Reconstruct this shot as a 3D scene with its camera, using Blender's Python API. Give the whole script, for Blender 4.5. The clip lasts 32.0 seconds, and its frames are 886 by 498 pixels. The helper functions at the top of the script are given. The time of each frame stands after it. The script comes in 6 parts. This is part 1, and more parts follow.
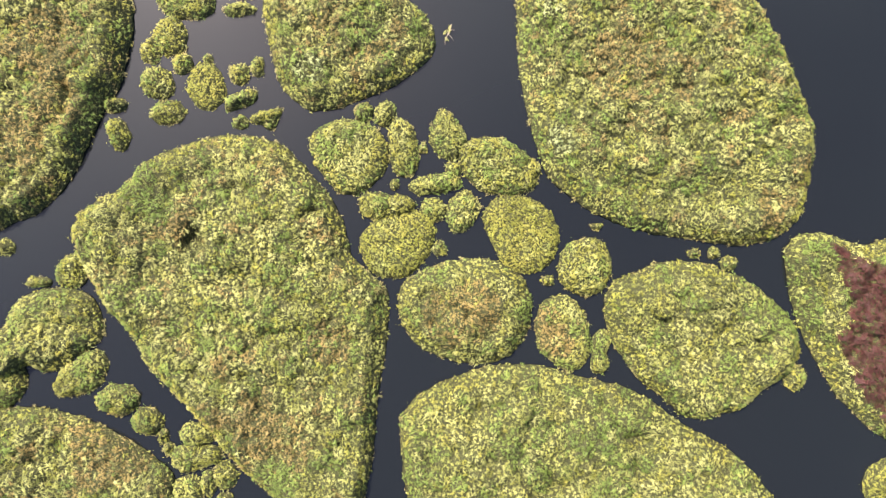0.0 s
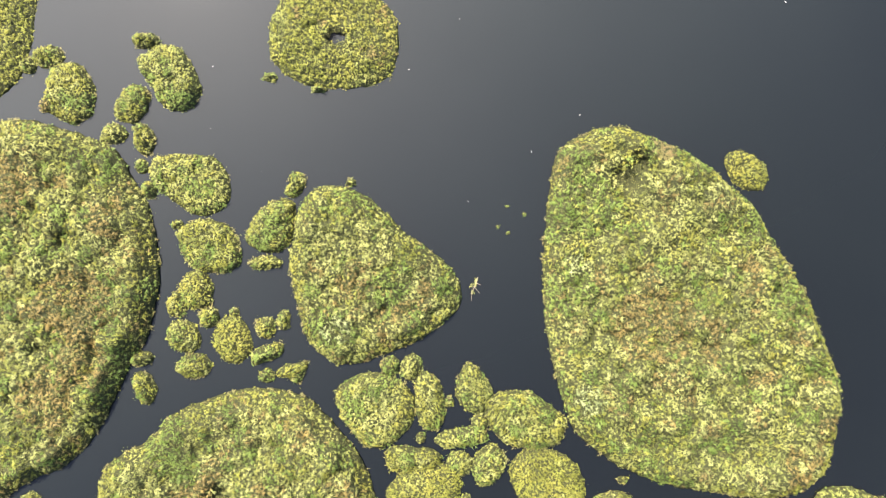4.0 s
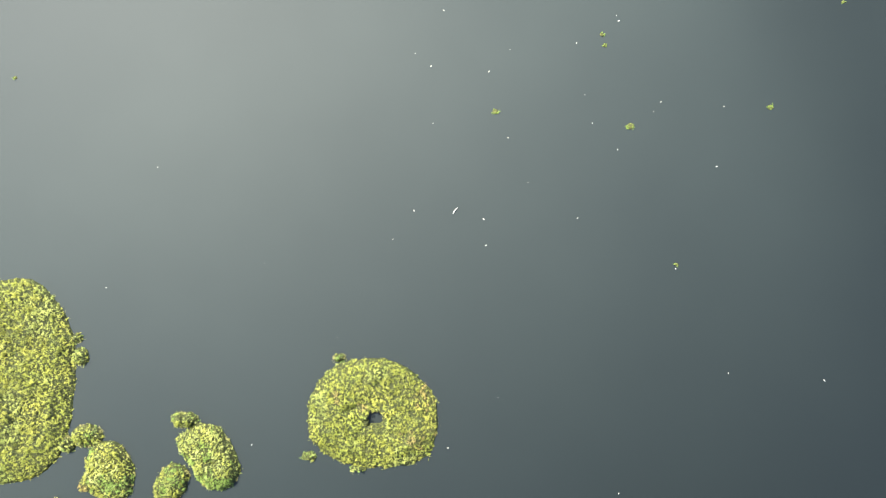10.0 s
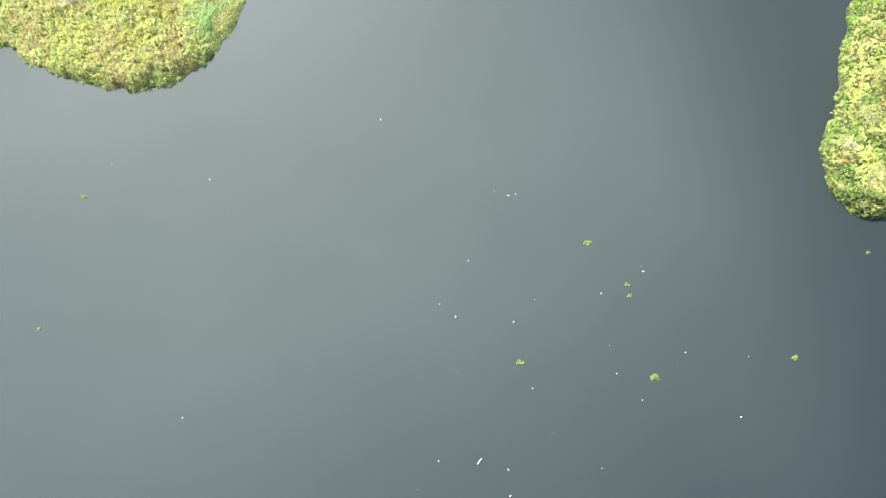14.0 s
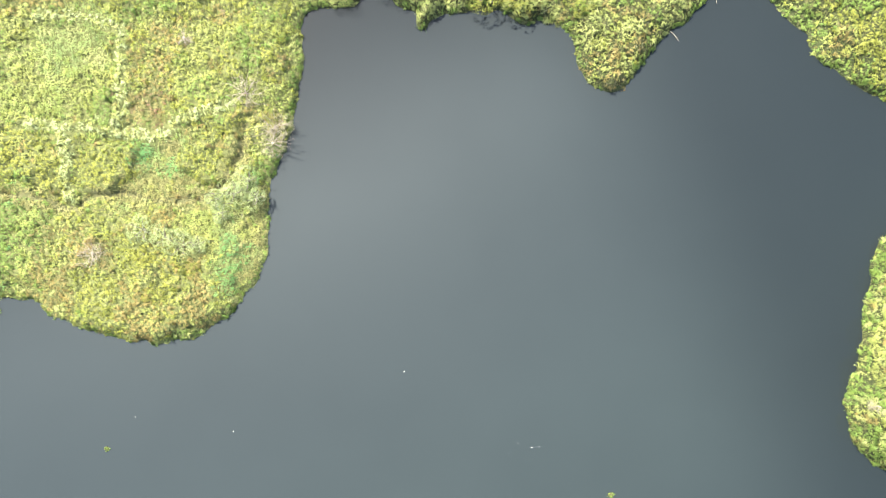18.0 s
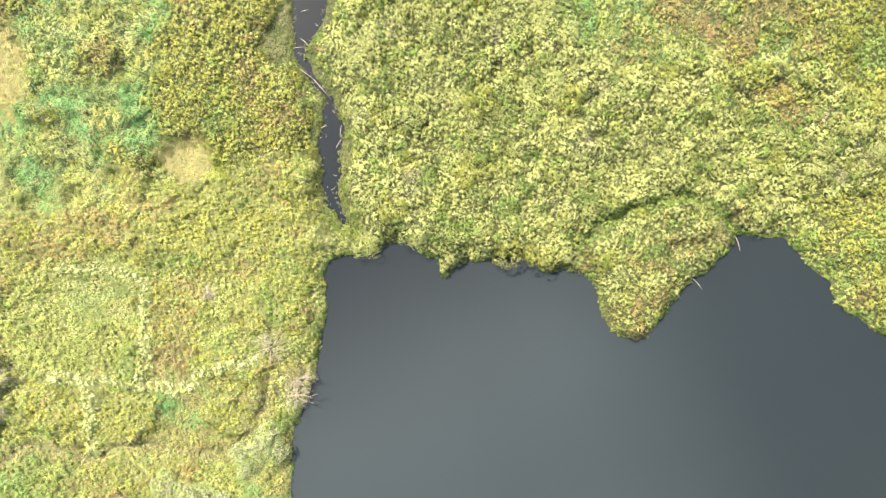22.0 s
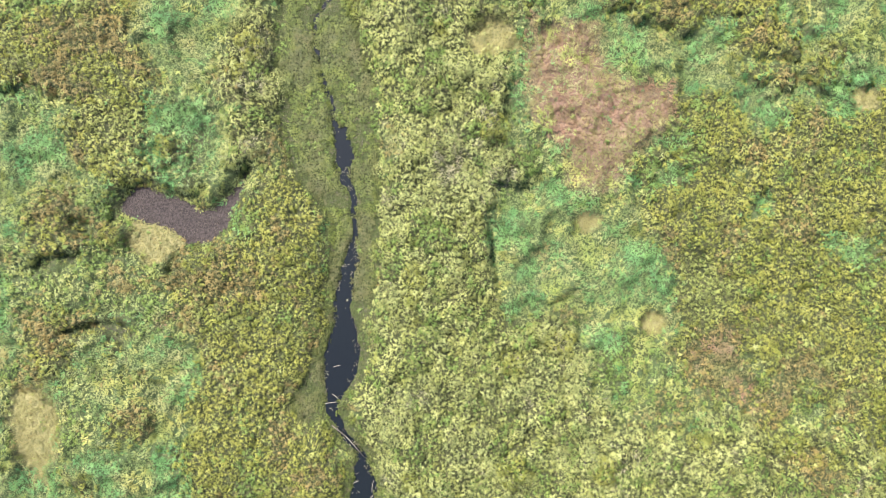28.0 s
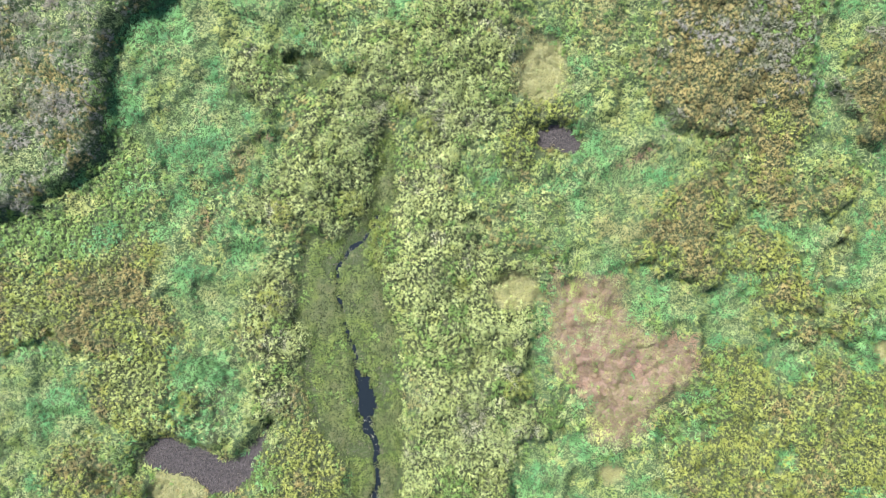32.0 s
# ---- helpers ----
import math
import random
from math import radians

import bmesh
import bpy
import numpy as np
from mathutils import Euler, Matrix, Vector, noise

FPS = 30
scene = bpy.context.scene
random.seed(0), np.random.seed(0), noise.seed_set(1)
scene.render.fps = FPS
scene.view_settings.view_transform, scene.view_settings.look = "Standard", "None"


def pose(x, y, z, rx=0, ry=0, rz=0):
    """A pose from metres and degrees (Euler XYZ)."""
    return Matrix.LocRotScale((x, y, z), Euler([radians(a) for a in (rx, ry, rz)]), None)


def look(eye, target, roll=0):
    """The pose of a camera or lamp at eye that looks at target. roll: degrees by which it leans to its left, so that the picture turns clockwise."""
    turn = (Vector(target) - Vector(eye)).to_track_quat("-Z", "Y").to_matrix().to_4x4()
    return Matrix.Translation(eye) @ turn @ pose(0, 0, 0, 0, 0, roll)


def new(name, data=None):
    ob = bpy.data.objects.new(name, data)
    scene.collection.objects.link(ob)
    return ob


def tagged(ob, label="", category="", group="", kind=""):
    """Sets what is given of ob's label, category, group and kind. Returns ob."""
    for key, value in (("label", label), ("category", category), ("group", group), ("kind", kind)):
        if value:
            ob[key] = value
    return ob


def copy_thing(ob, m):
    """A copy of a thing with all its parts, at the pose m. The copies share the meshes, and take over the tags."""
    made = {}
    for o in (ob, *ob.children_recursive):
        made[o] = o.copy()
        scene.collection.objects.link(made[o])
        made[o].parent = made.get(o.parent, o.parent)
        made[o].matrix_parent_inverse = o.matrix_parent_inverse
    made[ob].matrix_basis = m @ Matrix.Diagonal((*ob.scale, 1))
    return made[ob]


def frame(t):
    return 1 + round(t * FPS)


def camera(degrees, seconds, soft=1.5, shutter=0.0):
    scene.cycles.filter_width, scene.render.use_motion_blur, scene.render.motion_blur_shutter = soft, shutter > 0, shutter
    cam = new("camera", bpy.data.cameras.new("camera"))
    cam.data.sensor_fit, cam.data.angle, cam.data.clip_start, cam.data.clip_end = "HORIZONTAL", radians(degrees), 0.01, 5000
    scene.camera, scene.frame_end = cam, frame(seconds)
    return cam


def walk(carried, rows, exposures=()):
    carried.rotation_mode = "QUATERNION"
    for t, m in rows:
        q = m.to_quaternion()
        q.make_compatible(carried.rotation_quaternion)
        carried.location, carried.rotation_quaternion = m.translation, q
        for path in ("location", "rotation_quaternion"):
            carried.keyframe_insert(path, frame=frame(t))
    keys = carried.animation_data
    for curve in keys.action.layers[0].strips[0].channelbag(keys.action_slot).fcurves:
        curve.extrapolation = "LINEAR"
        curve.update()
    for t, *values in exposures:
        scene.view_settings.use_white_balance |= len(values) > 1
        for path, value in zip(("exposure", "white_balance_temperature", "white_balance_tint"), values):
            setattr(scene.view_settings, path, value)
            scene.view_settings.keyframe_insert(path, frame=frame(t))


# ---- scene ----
cam = camera(70.0, 32.0, soft=0.88)

# seconds, then the place of the camera, which looks straight down with the picture's top to the north
PATH = [
    (0, -0.000, 0.000, 60.0),
    (1, -0.620, 5.955, 60.0),
    (2, -1.267, 11.969, 60.0),
    (3, -1.868, 17.977, 60.0),
    (6, -3.735, 35.953, 60.0),
    (7, -4.353, 41.930, 60.0),
    (8, -4.955, 47.953, 60.0),
    (9, -5.570, 53.914, 60.0),
    (10, -6.160, 59.869, 60.0),
    (11, -6.751, 65.822, 60.0),
    (12, -7.305, 71.724, 60.0),
    (13, -7.888, 77.699, 60.0),
    (14, -8.486, 83.616, 60.0),
    (17, -10.209, 101.677, 60.0),
    (18, -10.719, 107.525, 60.0),
    (19, -11.241, 113.459, 60.0),
    (20, -11.787, 119.479, 60.0),
    (21, -12.346, 125.380, 60.0),
    (22, -12.907, 131.010, 60.0),
    (23, -13.460, 136.509, 60.0),
    (24, -13.995, 142.054, 60.0),
    (25, -14.489, 147.565, 60.0),
    (28, -15.929, 164.704, 60.0),
    (29, -16.478, 170.553, 60.0),
    (30, -16.982, 176.457, 60.0),
    (31, -17.518, 182.381, 60.0),
    (32, -18.066, 188.278, 60.0),
]
EXPOSURES = [(0, 2.16, 6850, 27), (3, 2.2, 6850, 23), (6, 2.34, 6800, 15), (9, 2.38, 6750, 8), (11, 2.5, 6600, 4), (13, 2.62, 6450, 4), (17, 2.5, 6450, 7), (20, 2.48, 6500, 11),
             (23, 2.28, 7150, 13), (25, 2.14, 7350, 12), (28, 1.88, 6100, 19), (32, 1.86, 5450, 12)]
walk(cam, [(t, pose(x, y, z)) for t, x, y, z in PATH], EXPOSURES)

# ---- world and sun ----
SUN_ELEVATION, SUN_AZIMUTH = radians(57), radians(-40)
world = bpy.data.worlds.new("world")
scene.world = world
world.use_nodes = True
wt = world.node_tree
sky = wt.nodes.new("ShaderNodeTexSky")
sky.sky_type = "NISHITA"
sky.sun_disc = False
sky.sun_elevation, sky.sun_rotation = SUN_ELEVATION, SUN_AZIMUTH
wt.links.new(sky.outputs[0], wt.nodes["Background"].inputs[0])
wt.nodes["Background"].inputs[1].default_value = 0.1
sun_data = bpy.data.lights.new("sun", "SUN")
sun_data.energy, sun_data.angle, sun_data.color = 5.0, radians(0.6), (1.0, 0.96, 0.88)
sun = new("sun", sun_data)
sun_from = Vector((math.sin(SUN_AZIMUTH) * math.cos(SUN_ELEVATION), math.cos(SUN_AZIMUTH) * math.cos(SUN_ELEVATION), math.sin(SUN_ELEVATION)))
sun.matrix_basis = look(sun_from * 200, (0, 0, 0))

# ---- materials ----
def nodes_of(name):
    m = bpy.data.materials.new(name)
    m.use_nodes = True
    return m, m.node_tree, m.node_tree.nodes["Principled BSDF"]


def noise_node(nt, scale, detail=4.0, rough=0.55):
    g = nt.nodes.new("ShaderNodeNewGeometry")
    n = nt.nodes.new("ShaderNodeTexNoise")
    n.inputs["Scale"].default_value, n.inputs["Detail"].default_value, n.inputs["Roughness"].default_value = scale, detail, rough
    nt.links.new(g.outputs["Position"], n.inputs["Vector"])
    return n.outputs["Fac"]


def ramp_node(nt, fac, stops):
    r = nt.nodes.new("ShaderNodeValToRGB")
    e = r.color_ramp.elements
    while len(e) < len(stops):
        e.new(0.5)
    for el, (p, c) in zip(e, stops):
        el.position, el.color = p, (*c, 1)
    nt.links.new(fac, r.inputs[0])
    return r.outputs[0]


def mix_node(nt, fac, a, b, mode="MIX"):
    m = nt.nodes.new("ShaderNodeMix")
    m.data_type, m.blend_type = "RGBA", mode
    for sock, val in ((m.inputs[0], fac), (m.inputs[6], a), (m.inputs[7], b)):
        if isinstance(val, (int, float)):
            sock.default_value = val
        elif isinstance(val, tuple):
            sock.default_value = (*val, 1)
        else:
            nt.links.new(val, sock)
    return m.outputs[2]


def bump_node(nt, bsdf, height, strength, distance):
    b = nt.nodes.new("ShaderNodeBump")
    b.inputs["Strength"].default_value, b.inputs["Distance"].default_value = strength, distance
    nt.links.new(height, b.inputs["Height"])
    nt.links.new(b.outputs[0], bsdf.inputs["Normal"])


def leaf_material(name, dark, light, other, patch=0.22, rough=0.55, through_light=0.35):
    """Leaves: two greens by the single leaf, a third colour in drifts some metres wide."""
    m, nt, bsdf = nodes_of(name)
    g = nt.nodes.new("ShaderNodeNewGeometry")
    tone = nt.nodes.new("ShaderNodeAttribute")
    tone.attribute_name = "tone"
    both = nt.nodes.new("ShaderNodeMix")
    both.data_type = "FLOAT"
    both.inputs[0].default_value = 0.64
    nt.links.new(g.outputs["Random Per Island"], both.inputs[2])
    nt.links.new(tone.outputs["Fac"], both.inputs[3])
    single = ramp_node(nt, both.outputs[0], [(0.12, tuple(0.95 * a + 0.05 * b for a, b in zip(dark, light))), (0.5, tuple(0.5 * a + 0.5 * b for a, b in zip(dark, light))), (0.88, tuple(0.8 * b + 0.04 * a for a, b in zip(dark, light)))])
    drift = ramp_node(nt, noise_node(nt, patch, 5, 0.6), [(0.42, (0, 0, 0)), (0.62, (1, 1, 1))])
    colour = mix_node(nt, drift, single, other)
    fine = ramp_node(nt, noise_node(nt, 1.3, 3), [(0.3, (0.72, 0.76, 0.72)), (0.7, (1.18, 1.14, 1.05))])
    colour = mix_node(nt, 1.0, colour, fine, "MULTIPLY")
    nt.links.new(colour, bsdf.inputs["Base Color"])
    bsdf.inputs["Roughness"].default_value = rough
    bsdf.inputs["Specular IOR Level"].default_value = 0.18
    tr = nt.nodes.new("ShaderNodeBsdfTranslucent")
    nt.links.new(colour, tr.inputs[0])
    mx = nt.nodes.new("ShaderNodeMixShader")
    mx.inputs[0].default_value = through_light
    nt.links.new(bsdf.outputs[0], mx.inputs[1])
    nt.links.new(tr.outputs[0], mx.inputs[2])
    nt.links.new(mx.outputs[0], nt.nodes["Material Output"].inputs[0])
    return m


def earth_material(name, a, b, c, rough=0.9, scale=0.9):
    m, nt, bsdf = nodes_of(name)
    big = ramp_node(nt, noise_node(nt, 0.18, 5), [(0.35, a), (0.65, b)])
    small = ramp_node(nt, noise_node(nt, scale * 4, 6, 0.7), [(0.4, (0, 0, 0)), (0.68, (1, 1, 1))])
    nt.links.new(mix_node(nt, small, big, c), bsdf.inputs["Base Color"])
    bsdf.inputs["Specular IOR Level"].default_value = 0.15
    bsdf.inputs["Roughness"].default_value = rough
    bump_node(nt, bsdf, noise_node(nt, 9, 6, 0.7), 0.7, 0.08)
    return m


LEAF = {
    "leaf": leaf_material("yellow_green_leaf", (0.09, 0.094, 0.025), (0.335, 0.385, 0.105), (0.275, 0.29, 0.084)),
    "yellow": leaf_material("bright_yellow_leaf", (0.09, 0.092, 0.018), (0.33, 0.36, 0.066), (0.25, 0.25, 0.052)),
    "green": leaf_material("green_leaf", (0.056, 0.09, 0.02), (0.21, 0.30, 0.066), (0.175, 0.235, 0.054)),
    "grass": leaf_material("blue_green_grass", (0.05, 0.128, 0.04), (0.152, 0.30, 0.102), (0.17, 0.285, 0.09), 0.35),
    "fresh": leaf_material("fresh_green_grass", (0.14, 0.18, 0.04), (0.30, 0.33, 0.10), (0.30, 0.295, 0.09)),
    "sward": leaf_material("pale_low_grass", (0.10, 0.145, 0.043), (0.245, 0.305, 0.105), (0.275, 0.28, 0.11), 0.35),
    "bleached": leaf_material("bleached_twigs", (0.2, 0.175, 0.11), (0.42, 0.385, 0.26), (0.34, 0.31, 0.2)),
    "straw": leaf_material("straw_grass", (0.15, 0.135, 0.05), (0.27, 0.25, 0.10), (0.22, 0.205, 0.075)),
    "dry": leaf_material("dry_stalks", (0.095, 0.076, 0.028), (0.325, 0.255, 0.092), (0.25, 0.192, 0.066)),
    "red": leaf_material("red_brown_herb", (0.14, 0.085, 0.05), (0.29, 0.18, 0.115), (0.17, 0.16, 0.06)),
    "maroon": leaf_material("maroon_dead_reed", (0.032, 0.012, 0.012), (0.125, 0.048, 0.04), (0.065, 0.028, 0.022)),
    "sedge": leaf_material("olive_water_plant", (0.045, 0.065, 0.012), (0.17, 0.20, 0.042), (0.10, 0.10, 0.04)),
    "shrub": leaf_material("pale_shrub_leaf", (0.14, 0.148, 0.046), (0.395, 0.43, 0.158), (0.335, 0.352, 0.122)),
    "silver": leaf_material("silvery_leaf", (0.14, 0.19, 0.07), (0.42, 0.46, 0.23), (0.34, 0.38, 0.17)),
    "litter": leaf_material("wet_leaf_litter", (0.035, 0.028, 0.022), (0.15, 0.12, 0.09), (0.06, 0.05, 0.04)),
    "hill": leaf_material("grey_green_scrub", (0.075, 0.072, 0.045), (0.275, 0.255, 0.16), (0.21, 0.18, 0.145)),
}
SOIL = earth_material("matted_undergrowth", (0.024, 0.03, 0.009), (0.045, 0.05, 0.015), (0.065, 0.06, 0.024))
MUD = earth_material("wet_mud", (0.014, 0.012, 0.012), (0.026, 0.022, 0.02), (0.05, 0.043, 0.038), 0.75)


def undergrowth(nt, bsdf):
    """A low carpet of small leaves and stalks: mid-green leaf clusters, shade in the gaps painted dark."""
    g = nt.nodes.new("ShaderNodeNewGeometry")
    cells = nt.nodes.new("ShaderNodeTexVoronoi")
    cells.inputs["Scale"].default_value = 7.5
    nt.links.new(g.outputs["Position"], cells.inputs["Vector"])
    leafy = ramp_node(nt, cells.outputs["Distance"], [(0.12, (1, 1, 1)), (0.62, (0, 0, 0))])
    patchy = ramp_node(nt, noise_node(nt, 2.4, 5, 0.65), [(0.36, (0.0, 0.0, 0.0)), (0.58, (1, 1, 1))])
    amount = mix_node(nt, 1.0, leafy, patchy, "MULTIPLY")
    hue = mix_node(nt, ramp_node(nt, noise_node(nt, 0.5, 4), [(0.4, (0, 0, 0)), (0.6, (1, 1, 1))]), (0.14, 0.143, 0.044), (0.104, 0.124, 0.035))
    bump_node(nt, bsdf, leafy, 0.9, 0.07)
    # near-black green between clusters is shade put into the colour
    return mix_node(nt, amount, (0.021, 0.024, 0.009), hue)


def root_mat_material():
    m, nt, bsdf = nodes_of("leafy_root_mat")
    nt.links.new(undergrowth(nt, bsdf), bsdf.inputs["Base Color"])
    bsdf.inputs["Roughness"].default_value, bsdf.inputs["Specular IOR Level"].default_value = 0.8, 0.12
    return m


ROOT_MAT = root_mat_material()


def marsh_floor():
    """The bank's floor: undergrowth, with mud, straw, red litter and trodden earth where the bank has them."""
    m, nt, bsdf = nodes_of("marsh_floor")
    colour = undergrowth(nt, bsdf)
    ragged = noise_node(nt, 2.2, 5, 0.65)
    grain = noise_node(nt, 5.0, 6, 0.7)
    for attr, a, b in (("turf", (0.03, 0.055, 0.018), (0.065, 0.095, 0.036)), ("thatch", (0.05, 0.057, 0.018), (0.10, 0.10, 0.036)), ("duff", (0.085, 0.098, 0.03), (0.135, 0.14, 0.05)), ("wetland", (0.022, 0.03, 0.008), (0.045, 0.055, 0.016)), ("straw", (0.12, 0.11, 0.04), (0.2, 0.18, 0.075)), ("red", (0.12, 0.078, 0.05), (0.18, 0.115, 0.075)), ("trail", (0.05, 0.055, 0.02), (0.12, 0.11, 0.05)), ("mud", (0.016, 0.013, 0.011), (0.054, 0.043, 0.036))):
        at = nt.nodes.new("ShaderNodeAttribute")
        at.attribute_name = attr
        add = nt.nodes.new("ShaderNodeMath")
        add.operation = "ADD"
        nt.links.new(at.outputs["Fac"], add.inputs[0])
        nt.links.new(ragged, add.inputs[1])
        half = nt.nodes.new("ShaderNodeMath")
        half.operation = "MULTIPLY"
        nt.links.new(add.outputs[0], half.inputs[0])
        half.inputs[1].default_value = 0.5
        lo, hi = (0.55, 1.15) if attr in ("straw", "red", "turf", "thatch", "duff") else (0.92, 1.0)
        on = ramp_node(nt, half.outputs[0], [(lo / 2, (0, 0, 0)), (hi / 2, (1, 1, 1))])
        patch = mix_node(nt, ramp_node(nt, grain, [(0.38, (0, 0, 0)), (0.62, (1, 1, 1))]), a, b)
        colour = mix_node(nt, on, colour, patch)
    nt.links.new(colour, bsdf.inputs["Base Color"])
    bsdf.inputs["Roughness"].default_value = 0.85
    bsdf.inputs["Specular IOR Level"].default_value = 0.12
    return m


PLAIN = earth_material("marsh_plain", (0.04, 0.055, 0.015), (0.10, 0.10, 0.032), (0.02, 0.027, 0.008), 0.9, 0.3)
BARK = earth_material("grey_bark", (0.12, 0.10, 0.08), (0.2, 0.17, 0.13), (0.08, 0.07, 0.05))
DEAD_WOOD = earth_material("bleached_wood", (0.24, 0.2, 0.15), (0.32, 0.28, 0.22), (0.18, 0.14, 0.1))
FOAM = earth_material("bleached_litter", (0.2, 0.2, 0.18), (0.3, 0.3, 0.28), (0.15, 0.14, 0.12), 0.8)


def water_material():
    """Dark peaty water; the open lake is ruffled by wind, the lee of islands and banks lies calm."""
    m, nt, bsdf = nodes_of("lake_water")
    g = nt.nodes.new("ShaderNodeNewGeometry")
    s = nt.nodes.new("ShaderNodeSeparateXYZ")
    nt.links.new(g.outputs["Position"], s.inputs[0])

    fetch = nt.nodes.new("ShaderNodeMath")
    fetch.operation = "MULTIPLY_ADD"
    nt.links.new(s.outputs["X"], fetch.inputs[0])
    fetch.inputs[1].default_value = -0.48
    nt.links.new(s.outputs["Y"], fetch.inputs[2])

    def step(lo, hi, a, b):
        r = nt.nodes.new("ShaderNodeMapRange")
        r.interpolation_type = "SMOOTHSTEP"
        for i, v in enumerate((lo, hi, a, b)):
            r.inputs[i + 1].default_value = v
        nt.links.new(fetch.outputs[0], r.inputs[0])
        return r.outputs[0]

    wind = nt.nodes.new("ShaderNodeMath")
    wind.operation = "MULTIPLY"
    nt.links.new(step(-4, 106, 0, 1), wind.inputs[0])
    nt.links.new(step(118, 146, 1, 0.1), wind.inputs[1])
    east = nt.nodes.new("ShaderNodeMath")
    east.operation = "MULTIPLY_ADD"
    nt.links.new(s.outputs["Y"], east.inputs[0])
    east.inputs[1].default_value = 0.45
    nt.links.new(s.outputs["X"], east.inputs[2])
    lee = nt.nodes.new("ShaderNodeMapRange")
    lee.interpolation_type = "SMOOTHSTEP"
    for i, v in enumerate((50, 72, 1, 0.48)):
        lee.inputs[i + 1].default_value = v
    nt.links.new(east.outputs[0], lee.inputs[0])
    wind_all, wind = wind, nt.nodes.new("ShaderNodeMath")
    wind.operation = "MULTIPLY"
    nt.links.new(wind_all.outputs[0], wind.inputs[0])
    nt.links.new(lee.outputs[0], wind.inputs[1])
    tint = ramp_node(nt, noise_node(nt, 0.03, 3), [(0.3, WATER_A), (0.7, WATER_B)])
    gust = noise_node(nt, 0.05, 3)
    ragged = nt.nodes.new("ShaderNodeMath")
    ragged.operation, ragged.use_clamp = "MULTIPLY_ADD", True
    near = nt.nodes.new("ShaderNodeMath")
    near.operation = "MULTIPLY_ADD"
    nt.links.new(gust, near.inputs[0])
    near.inputs[1].default_value, near.inputs[2].default_value = 0.3, 0.85
    nt.links.new(wind.outputs[0], ragged.inputs[0])
    nt.links.new(near.outputs[0], ragged.inputs[1])
    ragged.inputs[2].default_value = 0.0
    ruffled = nt.nodes.new("ShaderNodeBsdfPrincipled")
    silty = ramp_node(nt, noise_node(nt, 0.03, 3), [(0.3, SILT_A), (0.7, SILT_B)])
    silty = mix_node(nt, step(78, 110, 0, 1), silty, LEE)
    for b, rough, colour in ((bsdf, CALM, tint), (ruffled, RUFFLED, silty)):
        nt.links.new(colour, b.inputs["Base Color"])
        b.inputs["Roughness"].default_value, b.inputs["IOR"].default_value = rough, 1.33
    nt.links.new(step(108, 126, RUFFLED, SHELTERED), ruffled.inputs["Roughness"])
    bump_node(nt, ruffled, noise_node(nt, 1.6, 4, 0.6), 0.06, 0.05)
    both = nt.nodes.new("ShaderNodeMixShader")
    nt.links.new(ragged.outputs[0], both.inputs[0])
    nt.links.new(bsdf.outputs[0], both.inputs[1])
    nt.links.new(ruffled.outputs[0], both.inputs[2])
    nt.links.new(both.outputs[0], nt.nodes["Material Output"].inputs[0])
    return m


LEE = (0.0075, 0.0122, 0.013)
CALM, RUFFLED, SHELTERED = 0.05, 0.66, 0.64
SILT_A, SILT_B = (0.011, 0.0165, 0.0165), (0.012, 0.0178, 0.0175)
WATER_A, WATER_B = (0.0035, 0.0045, 0.0047), (0.0045, 0.0058, 0.0056)
WATER = water_material()


# ---- tools ----
rng = np.random.default_rng(7)


def value_noise(x, y, seed):
    """Smooth noise from 0 to 1 on the unit lattice."""
    xi, yi = np.floor(x).astype(np.int64), np.floor(y).astype(np.int64)
    u, v = x - xi, y - yi
    u, v = u * u * (3 - 2 * u), v * v * (3 - 2 * v)

    def h(a, b):
        n = (a * 374761393 + b * 668265263 + seed * 974711) & 0x7FFFFFFF
        n = ((n ^ (n >> 13)) * 1274126177) & 0x7FFFFFFF
        return ((n ^ (n >> 16)) & 0xFFFF) / 65535.0

    return (h(xi, yi) * (1 - u) + h(xi + 1, yi) * u) * (1 - v) + (h(xi, yi + 1) * (1 - u) + h(xi + 1, yi + 1) * u) * v


def fbm(x, y, size, seed, octaves=3):
    total, amp, out = 0.0, 1.0, 0.0
    for k in range(octaves):
        out = out + amp * value_noise(x / size * 2 ** k + 17.3 * k, y / size * 2 ** k - 9.1 * k, seed + k)
        total, amp = total + amp, amp * 0.5
    return out / total


